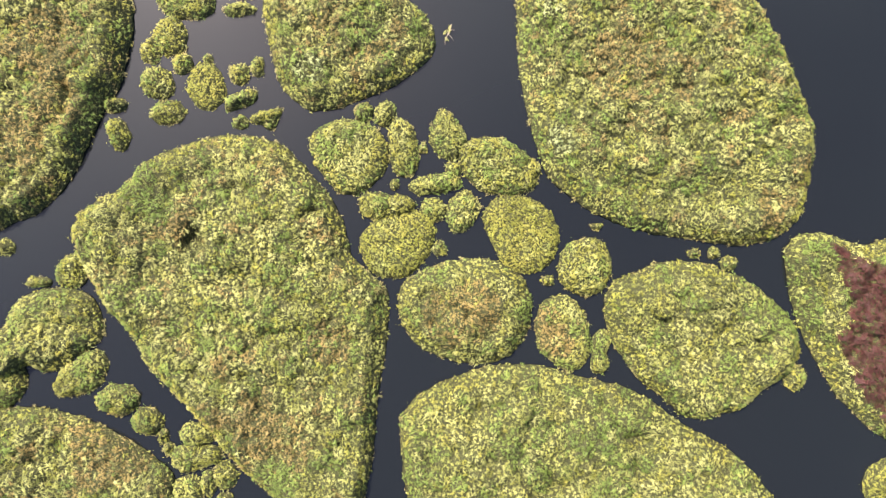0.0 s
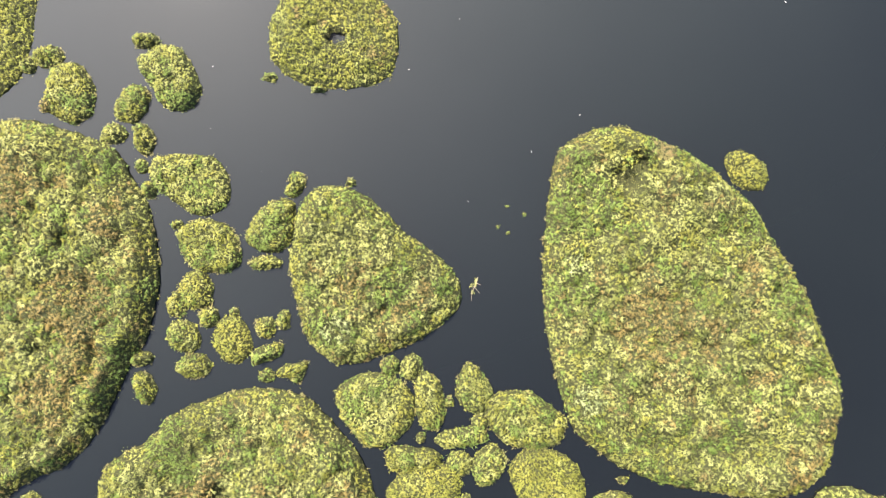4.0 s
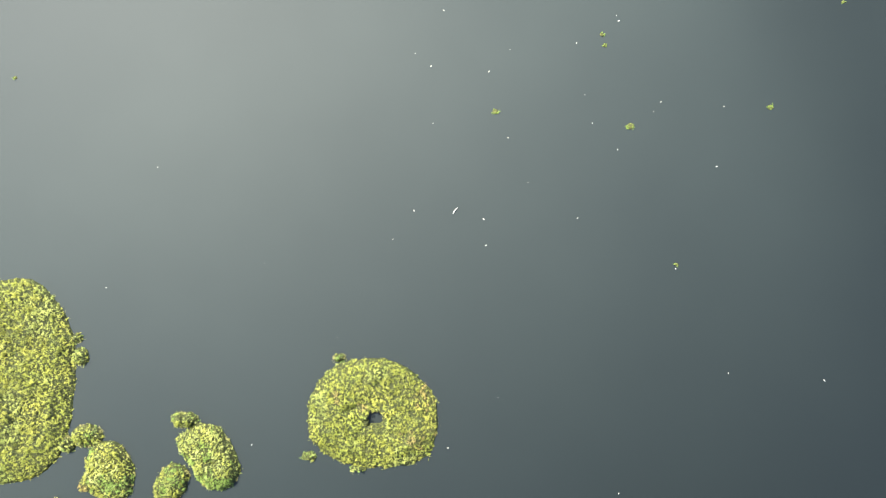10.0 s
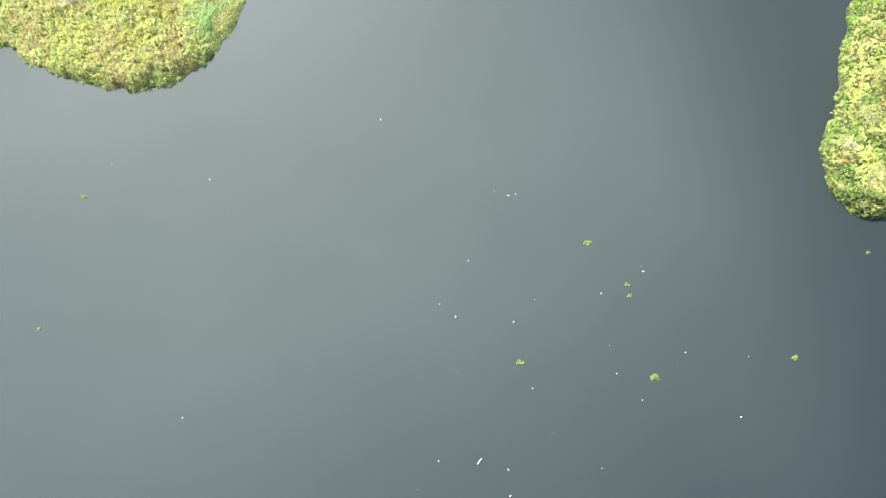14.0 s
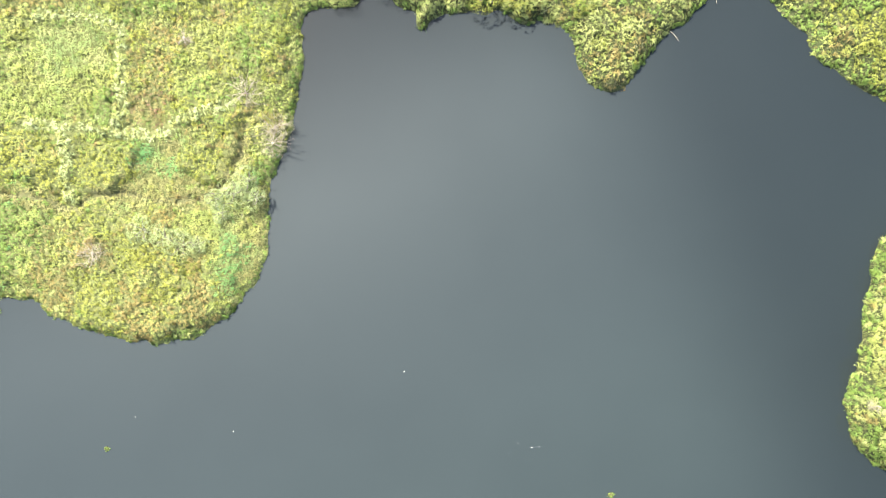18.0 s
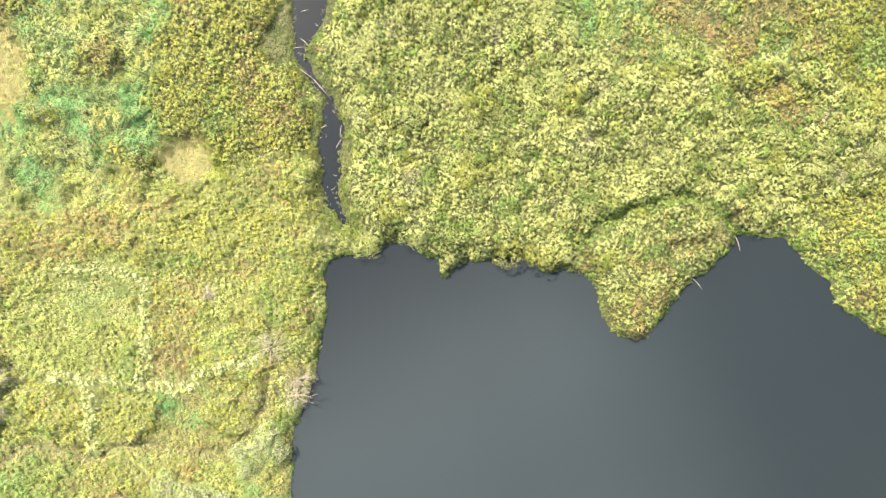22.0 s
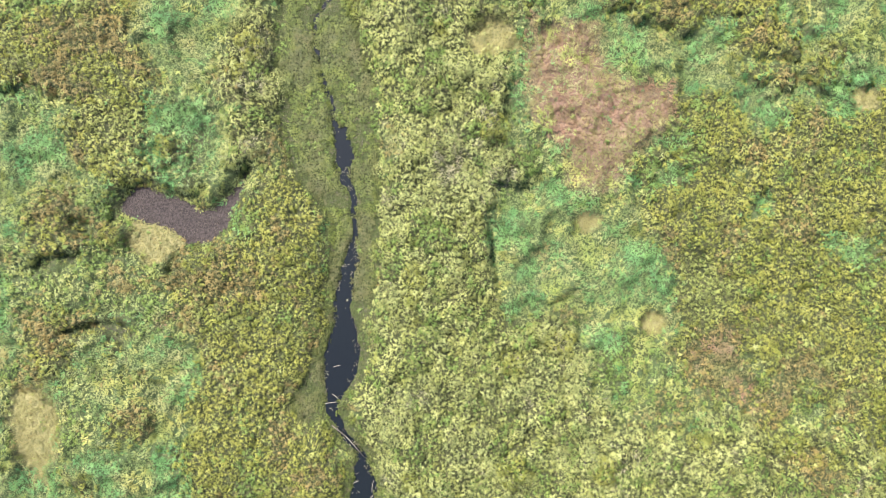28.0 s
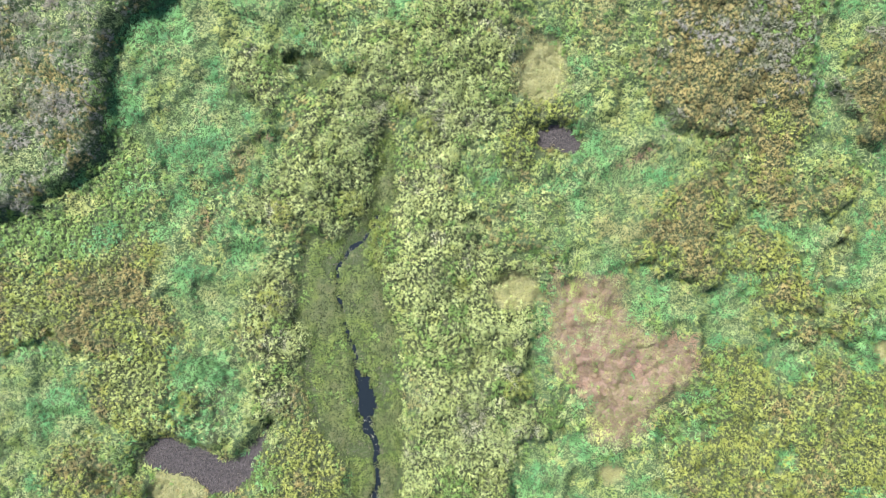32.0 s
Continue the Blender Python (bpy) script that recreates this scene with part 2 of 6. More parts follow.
def mesh_from(name, verts, faces, materials, face_material=None, smooth=False, tone=None):
    """A mesh from arrays: verts n x 3, faces n x 3 or n x 4; tone: for leaves, a tone and the direction that the leafage faces."""
    me = bpy.data.meshes.new(name)
    verts, faces = np.asarray(verts, np.float32), np.asarray(faces, np.int32)
    n, k = faces.shape
    me.vertices.add(len(verts))
    me.vertices.foreach_set("co", verts.ravel())
    me.loops.add(n * k)
    me.loops.foreach_set("vertex_index", faces.ravel())
    me.polygons.add(n)
    me.polygons.foreach_set("loop_start", np.arange(0, n * k, k, dtype=np.int32))
    me.polygons.foreach_set("use_smooth", np.full(n, smooth))
    for mat in materials:
        me.materials.append(mat)
    if face_material is not None:
        me.polygons.foreach_set("material_index", np.asarray(face_material, np.int32))
    if tone is not None:
        tone = np.asarray(tone, np.float32)
        me.attributes.new("tone", "FLOAT", "POINT").data.foreach_set("value", np.ascontiguousarray(tone[:, 0]))
        me.attributes.new("custom_normal", "FLOAT_VECTOR", "POINT").data.foreach_set("vector", np.ascontiguousarray(tone[:, 1:]).ravel())
        me.polygons.foreach_set("use_smooth", np.full(n, True))
    me.update(calc_edges=True)
    return me


def part(name, me, parent, label="", kind=""):
    ob = new(name, me)
    ob.parent = parent
    return tagged(ob, label, kind=kind)


# leaves in a tuft, shortest and longest leaf, width by length, flattest and steepest leaf in degrees, radius of a rounded head (0: blades)
TUFT = {
    "leaf": (20, 0.14, 0.28, 0.36, 0, 0, 0.14),
    "yellow": (20, 0.13, 0.26, 0.38, 0, 0, 0.14),
    "green": (20, 0.14, 0.28, 0.36, 0, 0, 0.14),
    "grass": (17, 0.12, 0.28, 0.32, 5, 60, 0),
    "fresh": (17, 0.14, 0.30, 0.34, 5, 60, 0),
    "sward": (17, 0.10, 0.24, 0.3, 0, 55, 0),
    "bleached": (12, 0.12, 0.32, 0.13, -15, 60, 0),
    "straw": (16, 0.13, 0.32, 0.3, 0, 50, 0),
    "dry": (20, 0.14, 0.29, 0.32, 0, 0, 0.14),
    "red": (18, 0.11, 0.24, 0.45, -10, 45, 0),
    "maroon": (16, 0.22, 0.48, 0.2, -5, 40, 0),
    "sedge": (26, 0.09, 0.2, 0.6, 8, 50, 0),
    "shrub": (21, 0.14, 0.3, 0.3, 0, 0, 0.16),
    "silver": (21, 0.13, 0.27, 0.32, 0, 0, 0.15),
    "litter": (8, 0.06, 0.2, 0.4, -8, 18, 0),
    "hill": (20, 0.16, 0.32, 0.28, 0, 0, 0.15),
}


def tufts(kind, at, size, up, tone, k=0):
    """A mesh of leafy tufts at the n x 3 places, spread round the directions up: rounded heads of leaves, or blades."""
    many, lo, hi, wide, flat, steep, round_head = TUFT[kind]
    k = k or many
    n = len(at)
    t1 = np.cross(up, (0.31, 0.95, 0.0))
    t1 /= np.linalg.norm(t1, axis=1)[:, None]
    t2 = np.cross(up, t1)
    a = rng.uniform(0, 2 * np.pi, (n, k))[..., None]
    length = rng.uniform(lo, hi, (n, k))[..., None] * size[:, None, None]
    out = np.cos(a) * t1[:, None] + np.sin(a) * t2[:, None]
    if round_head:
        rise = rng.uniform(0.0, 1.0, (n, k, 1))
        level = np.sqrt(1 - rise ** 2)
        face = out * level + up[:, None] * rise
        d = 0.45 * face + out * (0.4 + 0.5 * rise) - 0.3 * up[:, None] * level + rng.normal(0, 0.4, (n, k, 3))
        d /= np.linalg.norm(d, axis=2)[..., None]
        side = np.cross(face, d) + face * rng.uniform(-0.35, 0.35, (n, k, 1))
        base = at[:, None, :] + face * (round_head * rng.uniform(0.75, 1.05, (n, k, 1)) * size[:, None, None]) - d * (0.35 * length)
        stray = (rng.random((n, k, 1)) < 0.28) * size[:, None, None]
        base = base + stray * (rng.normal(0, 0.17, (n, k, 1)) * t1[:, None] + rng.normal(0, 0.17, (n, k, 1)) * t2[:, None] - 0.05 * up[:, None])
        tip = base + d * length
        facing = 0.6 * face + 0.75 * up[:, None] + rng.normal(0, 0.25, (n, k, 3))
    else:
        tilt = np.radians(rng.uniform(flat, steep, (n, k)))[..., None]
        d = out * np.cos(tilt) + up[:, None] * np.sin(tilt)
        side = np.cross(up[:, None], out) + up[:, None] * rng.uniform(-0.45, 0.45, (n, k, 1))
        base = at[:, None, :] + d * (0.1 * length) + rng.uniform(-1, 1, (n, k, 3)) * (0.19, 0.19, 0.07) * size[:, None, None]
        tip = base + d * length
        tip[..., 2] -= (0.25 * length * np.cos(tilt))[..., 0]
        facing = up[:, None] + 0.25 * d + rng.normal(0, 0.16, (n, k, 3))
    w = side * (0.5 * wide * length)
    turned = np.sum(np.cross(tip - base - w, -2 * w) * facing, axis=2) < 0
    w = np.where(turned[..., None], -w, w)
    v = np.stack([base + w, tip, base - w], 2).reshape(-1, 3)
    facing /= np.linalg.norm(facing, axis=2)[..., None]
    return v, np.arange(len(v)).reshape(-1, 3), np.concatenate([np.repeat(tone, 3 * k)[:, None], np.repeat(facing.reshape(-1, 3), 3, 0)], 1)


def domes(x, y, cell, seed):
    """Rounded heads about a cell apart: height 0 to 1, and a tone of its own for each head."""
    i, j = np.floor(x / cell).astype(np.int64), np.floor(y / cell).astype(np.int64)
    best, tone = np.full(x.shape, 9.0), np.zeros(x.shape)
    for di in (-1, 0, 1):
        for dj in (-1, 0, 1):
            h = ((i + di) * 73856093 ^ (j + dj) * 19349663 ^ seed * 83492791) & 0x7FFFFFFF
            h = ((h ^ (h >> 13)) * 1274126177) & 0x7FFFFFFF
            u, v, w = (h & 1023) / 1023.0, ((h >> 10) & 1023) / 1023.0, ((h >> 20) & 1023) / 1023.0
            d = np.hypot(x / cell - i - di - u, y / cell - j - dj - v) * (0.85 + 0.5 * w)
            tone = np.where(d < best, w, tone)
            best = np.minimum(best, d)
    return np.sqrt(np.clip(1 - best ** 2 * 1.3, 0, 1)), tone


def heads(x, y, fine, middle, broad):
    """Relief of leafy heads at three sizes."""
    return fine * domes(x, y, 0.56, 11)[0] + middle * domes(x, y, 1.15, 12)[0] * (0.3 + 1.1 * fbm(x, y, 3.0, 13)) + broad * domes(x, y, 2.5, 14)[0] * np.clip(fbm(x, y, 5.0, 15) * 2.4 - 0.6, 0, 1.2)


def head_tone(x, y):
    t = 0.2 * domes(x, y, 0.45, 17)[1] + 0.42 * domes(x, y, 1.15, 12)[1] + 0.26 * domes(x, y, 2.5, 14)[1] + 0.12 * rng.random(x.shape)
    return np.clip((t - 0.5) * 2.0 + 0.5 + 0.5 * (fbm(x, y, 6.0, 16) - 0.5), 0, 1)


def slopes(f, x, y):
    """Heights f(x, y) and the directions square to that surface."""
    e = 0.08
    z = f(x, y)
    up = np.stack([(f(x - e, y) - f(x + e, y)) / (2 * e), (f(x, y - e) - f(x, y + e)) / (2 * e), np.full(x.shape, 1.0)], -1)
    up[:, :2] = np.clip(up[:, :2], -2.2, 2.2)
    return z, up / np.linalg.norm(up, axis=1)[:, None]


def spline(points, closed, n=6):
    p = np.array(points, float)
    m = len(p)
    out = []
    for i in range(m if closed else m - 1):
        p0, p1 = p[(i - 1) % m] if closed or i else p[0], p[i]
        p2, p3 = p[(i + 1) % m], p[(i + 2) % m] if closed or i + 2 < m else p[-1]
        for u in np.arange(n) / n:
            out.append(0.5 * (2 * p1 + (p2 - p0) * u + (2 * p0 - 5 * p1 + 4 * p2 - p3) * u * u + (3 * p1 - p0 - 3 * p2 + p3) * u ** 3))
    if not closed:
        out.append(p[-1])
    return np.array(out)


def distance(x, y, line, closed=False):
    """Distance of places from a line, negative inside a closed one where it goes round them."""
    q = np.roll(line, -1, 0) if closed else line[1:]
    p = line if closed else line[:-1]
    best, inside = np.full(x.shape, 1e9), np.zeros(x.shape, bool)
    for (ax, ay), (bx, by) in zip(p, q):
        ex, ey = bx - ax, by - ay
        u = np.clip(((x - ax) * ex + (y - ay) * ey) / (ex * ex + ey * ey + 1e-12), 0, 1)
        best = np.minimum(best, (x - ax - u * ex) ** 2 + (y - ay - u * ey) ** 2)
        if closed and abs(ey) > 1e-12:
            inside ^= ((ay > y) != (by > y)) & (x < ex * (y - ay) / ey + ax)
    best = np.sqrt(best)
    return np.where(inside, best, -best) if closed else best


# ---- lake ----
def sheet(name, x0, x1, y0, y1, z, mat, label, category):
    bm = bmesh.new()
    bm.faces.new([bm.verts.new(c) for c in ((x0, y0, z), (x1, y0, z), (x1, y1, z), (x0, y1, z))])
    me = bpy.data.meshes.new(name)
    bm.to_mesh(me)
    bm.free()
    me.materials.append(mat)
    return tagged(new(name, me), label, category, kind="structure")


sheet("ground", -1500, 1500, -1500, 1800, -1.6, MUD, "dark muddy lake bed reaching to the horizon", "ground")
sheet("water", -1500, 1500, -1500, 1800, 0.0, WATER, "dark grey-green lake water ruffled by light wind", "water")


# ---- floating islands ----
def island_shape(radii, seed):
    r = np.array(radii)
    n = len(r)

    def edge(a):
        f = (a % (2 * np.pi)) / (2 * np.pi) * n
        i = np.floor(f).astype(int)
        u = f - i
        p0, p1, p2, p3 = r[(i - 1) % n], r[i % n], r[(i + 1) % n], r[(i + 2) % n]
        s = 0.5 * (2 * p1 + (p2 - p0) * u + (2 * p0 - 5 * p1 + 4 * p2 - p3) * u * u + (3 * p1 - p0 - 3 * p2 + p3) * u ** 3)
        wob = fbm(np.cos(a) * s * 1.6 + 31 * seed, np.sin(a) * s * 1.6, 1.0, seed, 2) - 0.5
        return s * 0.985 + 0.35 * wob

    return edge


def island_height(x, y, inner, big):
    """Height of the matted plants above the water, inner metres from the rim."""
    rim = np.clip(inner / 0.55, 0, 1)
    lump = fbm(x, y, 2.4, 3) * 0.75 + fbm(x, y, 6.0, 5) * 0.45 + fbm(x, y, 0.9, 4, 2) * 0.35
    return np.sqrt(rim) * (0.12 + lump * np.clip(0.25 + inner / 2.5, 0, 1) * (0.75 if big else 0.55)) + 0.02


island_count = 0
ISLAND_LABELS = {
    "": "floating island overgrown with yellow-green leafy water plants",
    "mixed": "broad floating island of yellow-green and straw-tinted marsh plants",
    "yellow": "floating island densely covered with bright yellow-green leaves",
    "straw": "floating island with dry straw-coloured stalks among green leaves",
    "ring": "round floating island with a small dark pool in its middle",
    "red": "floating island half covered by dead maroon reeds",
}


def floating_island(cx, cy, radii, look_of=""):
    global island_count
    island_count += 1
    seed = island_count
    edge = island_shape(radii, seed)
    size = float(np.mean(radii))
    big = size > 4
    def canopy(x, y):
        inner = np.maximum(edge(np.arctan2(y - cy, x - cx)) - np.hypot(x - cx, y - cy), 0)
        rim = np.clip(inner / (1.5 if big else 0.8), 0.1, 1)
        return island_height(x, y, inner, big) + rim * (heads(x, y, 0.26, 0.2, 0.1) if look_of in ("yellow", "ring") else heads(x, y, 0.36, 0.72 if big else 0.4, 1.1 if big else 0.25)) - 0.06

    rings, segs = int(np.clip(size / 0.28, 5, 56)), int(np.clip(size * 16, 28, 240))
    a = np.arange(segs) / segs * 2 * np.pi
    e = edge(a)
    rows = [(cx + f * e * np.cos(a), cy + f * e * np.sin(a), (1 - f) * e) for f in np.linspace(0.001, 1, rings)]
    verts = []
    for x, y, inner in rows:
        z = canopy(x, y) - 0.16 * np.clip(inner / 0.4, 0, 1)
        if look_of == "ring":
            z = np.where(np.hypot(x - cx - 0.3, (y - cy + 0.3) * 1.4) < 0.95, -0.12, z)
        for qx, qy, qr in SPOTS["pool"]:
            q = np.hypot(x - qx, y - qy) / qr
            z = np.where(q < 1.8, np.minimum(z, 0.06 + 0.5 * np.clip(q - 0.8, 0, 1)), z)
        verts.append(np.stack([x, y, z], -1))
    x, y, _ = rows[-1]
    verts.append(np.stack([cx + (x - cx) * 0.97, cy + (y - cy) * 0.97, np.full(segs, -0.45)], -1))
    faces = []
    for i in range(len(verts) - 1):
        j = np.arange(segs)
        k = (j + 1) % segs
        faces.append(np.stack([i * segs + j, (i + 1) * segs + j, (i + 1) * segs + k, i * segs + k], -1))
    label = ISLAND_LABELS[look_of]
    label = ("tiny " if size < 0.9 else "small " if size < 2 else "") + label
    top = tagged(new("floating_island"), label, "island", "floating islands on the lake")
    top.location = (cx, cy, 0)
    shift = np.array([cx, cy, 0])
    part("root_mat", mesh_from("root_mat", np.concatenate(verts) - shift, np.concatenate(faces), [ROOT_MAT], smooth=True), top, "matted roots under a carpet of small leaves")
    # plants on a jittered grid
    step = 0.33 if big else 0.27
    reach = max(radii) + 0.6
    gx, gy = np.meshgrid(np.arange(-reach, reach, step), np.arange(-reach, reach, step))
    x = cx + (gx + rng.uniform(-0.5, 0.5, gx.shape) * step).ravel()
    y = cy + (gy + rng.uniform(-0.5, 0.5, gy.shape) * step).ravel()
    ang, dist = np.arctan2(y - cy, x - cx), np.hypot(x - cx, y - cy)
    inner = (edge(ang) - dist)
    keep = (inner > -0.05) & ((domes(x, y, 0.56, 11)[0] > 0.42) | (inner < 0.35) | (rng.random(x.shape) < 0.72))
    if look_of == "ring":
        keep &= np.hypot(x - cx - 0.3, (y - cy + 0.3) * 1.4) > 1.0 + 0.3 * (rng.random(x.shape) - 0.5)
    for qx, qy, qr in SPOTS["pool"]:
        keep &= np.hypot(x - qx, y - qy) > qr * (0.75 + 0.6 * rng.random(x.shape))
    x, y, inner, dist = x[keep], y[keep], inner[keep], dist[keep]

    z, up = slopes(canopy, x, y)
    tone = 0.85 * head_tone(x, y) + 0.15 * np.clip(rng.normal(0.5, 0.4, len(x)), 0, 1) + 0.06 * np.exp(-(inner / 0.7) ** 2)
    tone = 0.46 + 0.62 * (tone - 0.5)
    level = np.exp(-(np.maximum(inner, 0) / 0.9) ** 2)[:, None] * 0.75
    up = up * (1 - level) + np.array((0.0, 0.0, 1.0)) * level
    up /= np.linalg.norm(up, axis=1)[:, None]
    z = z + rng.uniform(-0.08, 0.08, len(z))
    species = np.full(len(x), "leaf", dtype=object)
    roll, n1, n2 = rng.random(len(x)), fbm(x, y, 3.2, 40 + seed), fbm(x, y, 5.0, 80 + seed)
    u = 0.7 * fbm(x, y, 2.0, 140 + seed, 3) + 0.3 * n2 + 0.12 * roll
    u = np.argsort(np.argsort(u)) / len(u)
    mix = {"yellow": (("leaf", 0.2), ("yellow", 0.8)), "ring": (("leaf", 0.15), ("yellow", 0.8), ("dry", 0.05)), "mixed": (("green", 0.10), ("yellow", 0.18), ("leaf", 0.32), ("shrub", 0.24), ("dry", 0.16))}.get(look_of, (("green", 0.16), ("leaf", 0.44), ("yellow", 0.18), ("shrub", 0.22)))
    edge_u = 0.0
    for sp, share in mix:
        species[u >= edge_u] = sp
        edge_u += share
    bush = domes(x, y, 1.15, 12)[1] + 0.25 * (n2 - 0.5)
    if look_of not in ("yellow", "ring"):
        species[(bush > 0.82) & (roll < 0.85)] = "shrub"
        species[(bush < 0.1) & (roll < 0.85)] = "green"
    fringe = (inner < 0.5 + 1.6 * n1) & (roll < 0.75)
    species[fringe & np.isin(species, ("dry", "shrub"))] = "leaf"
    species[fringe & (species == "leaf") & (n2 > 0.5)] = "yellow"
    if look_of == "straw":
        species[(dist < 0.55 * size) & (n2 > 0.3 + 0.4 * roll)] = "dry"
    if look_of == "red":
        species[(x - cx > -3.7 + 0.9 * np.sin((y - cy) * 0.55 + 0.6) + 2.2 * (n1 - 0.5) + 0.8 * (roll - 0.5)) & (inner > 0.5 + 2.2 * n2)] = "maroon"
    for sp, rows in SPOTS.items():
        for qx, qy, qr in rows if sp != "pool" else ():
            near = (np.hypot(x - qx, y - qy) < qr * (0.6 + 0.9 * n1)) & (rng.random(len(x)) < 0.75)
            species[near] = sp
    if look_of not in ("yellow", "ring"):
        species[(inner < 0.16) & (rng.random(len(x)) < 0.45) & (n2 > 0.42)] = "straw"
    size_of = np.clip(rng.lognormal(-0.04, 0.25, len(x)), 0.5, 1.7) * np.where(inner < 0.35, 0.72, 1.0)
    for sp in sorted(set(species)):
        on = species == sp
        v, f, tn = tufts(sp, np.stack([x, y, z], -1)[on], (0.95 if big else 0.85) * size_of[on], up[on], tone[on], 0 if TUFT[sp][6] else TUFT[sp][0])
        part(PLANT_NAMES[sp], mesh_from(PLANT_NAMES[sp], v - shift, f, [LEAF[sp]], tone=tn), top, kind="stuff")
    # larger bushes on the broad islands
    if size > 3.5 and look_of not in ("yellow", "ring"):
        for _ in range(int(size * size * (0.22 if look_of == "mixed" else 0.12))):
            a, f = rng.uniform(0, 2 * np.pi), math.sqrt(rng.uniform(0, 0.82))
            r = float(edge(np.array([a]))[0])
            bx, by = f * r * math.cos(a), f * r * math.sin(a)
            if look_of == "red" and bx > -2.5 or fbm(np.array([cx + bx]), np.array([cy + by]), 5.0, 200)[0] < 0.42:
                continue
            bush = part("bush", BUSHES[rng.integers(len(BUSHES))], top)
            s = rng.uniform(0.45, 0.95)
            bush.matrix_basis = pose(bx, by, float(canopy(np.array([cx + bx]), np.array([cy + by]))[0]) - 0.3, 0, 0, rng.uniform(0, 360)) @ Matrix.Diagonal((s, s, s * 0.8, 1))


PLANT_NAMES = {"leaf": "foliage", "yellow": "yellow_foliage", "green": "green_foliage", "grass": "marsh_grass", "fresh": "fresh_grass", "straw": "straw_grass",
               "dry": "dry_growth", "red": "red_herbage", "maroon": "dead_reed", "sedge": "water_weed", "shrub": "pale_foliage", "litter": "leaf_litter", "silver": "silvery_foliage", "hill": "scrub", "sward": "low_grass", "bleached": "dry_twigs"}


def crown_mesh(name, kind, lobes, leaves, seed, tall=0.8, leaf=0.6):
    """A rounded crown one metre in radius, made of leafy heads, with its foot at zero."""
    r = np.random.default_rng(seed)
    a, d = r.uniform(0, 2 * np.pi, lobes), np.sqrt(r.uniform(0, 1, lobes)) * 0.68
    c = np.stack([np.cos(a) * d, np.sin(a) * d, tall * (0.75 - 0.55 * d) + r.uniform(-0.08, 0.08, lobes)], -1)
    rad, tone = r.uniform(0.26, 0.42, lobes), r.uniform(0, 1, lobes)
    leaves = int(1.65 * leaves)
    which = r.integers(0, lobes, leaves)
    u = r.normal(size=(leaves, 3))
    u[:, 2] = np.abs(u[:, 2]) - 0.25
    u /= np.linalg.norm(u, axis=1)[:, None]
    p = c[which] + u * rad[which][:, None] * r.uniform(0.85, 1.08, (leaves, 1))
    inside = (np.linalg.norm(p[:, None] - c[None], axis=2) < rad[None] * 0.82).any(1)
    p, u, which = p[~inside], u[~inside], which[~inside]
    v, f, tn = tufts(kind, p, np.full(len(p), leaf), u, np.clip(tone[which] + r.uniform(-0.35, 0.35, len(p)), 0, 1), 3)
    return mesh_from(name, v, f, [LEAF[kind]], tone=tn)


BUSHES = [crown_mesh("bush", kind, 9, 150, 300 + i) for i, kind in enumerate(("shrub", "leaf", "shrub", "green", "yellow"))]

# pools and drifts of one kind of plant on the islands: place and radius
SPOTS = {
    "pool": [(-23.3, 0.5, 0.86), (15.1, 30.4, 1.07), (15.9, 31.7, 0.75)],
    "dry": [(-40.1, 37.3, 0.7), (8.6, 31.5, 0.96), (-10.4, 21.0, 1.88), (0.3, -6.1, 2.41), (2.5, -5.0, 1.88), (9.7, -6.9, 1.5), (10.8, -8.5, 1.61), (-15.2, -17.6, 2.68), (-10.4, -8.5, 1.88), (-16.8, -17.1, 2.14), (16.9, 17.2, 3.22), (-38.8, 10.2, 2.68), (-37.2, 17.2, 2.14), (-35.6, 13.5, 2.41), (-42.5, 29.6, 2.68), (-36.6, 18.9, 3.22), (-31.3, -18.7, 3.22)],
    "red": [(18.0, 33.2, 0.96)],
    "shrub": [(-12.5, 23.9, 2.14), (-8.8, 24.8, 2.14)],
    "green": [(-28.1, 5.9, 2.41), (-26.5, 4.1, 1.88), (-15.2, -21.4, 1.61), (7.8, 26.4, 1.61), (9.4, 19.9, 2.14), (29.8, 18.9, 2.14), (-13.6, 17.3, 1.5), (11.1, 28.0, 2.68), (-8.2, 19.9, 1.61)],
    "straw": [(-5.6, -3.6, 0.7)],
    "silver": [(-12.3, 16.7, 1.18), (10.8, 10.2, 1.34), (10.0, 22.6, 0.8)],
}

floating_island(-18.24, -6.07, (13.32, 13.32, 12.22, 11.29, 11.74, 12.62, 13.44, 14.12, 15.36, 16.63, 17.02, 17.33, 17.39, 17.42, 17.65, 17.23, 18.36, 18.96, 17.19, 14.95, 13.35, 11.79, 11.19, 11.19, 10.72, 10.62, 10.83, 11.27, 12.12, 13.82, 15.82, 18.36, 22.14, 22.14, 19.42, 16.91, 15.04, 14.09, 13.57, 13.29), "mixed")
floating_island(-41.89, 20.25, (12.69, 13.03, 13.45, 14.08, 14.67, 15.71, 15.71, 15.8, 16.22, 16.32, 17.15, 20.22, 16.61, 13.57, 11.75, 10.71, 10.18, 10.06, 10.31, 11.01, 12.27, 14.44, 18.08, 21.03, 18.7, 17.51, 16.01, 14.2, 12.95, 12.38, 12.53, 12.38), "mixed")
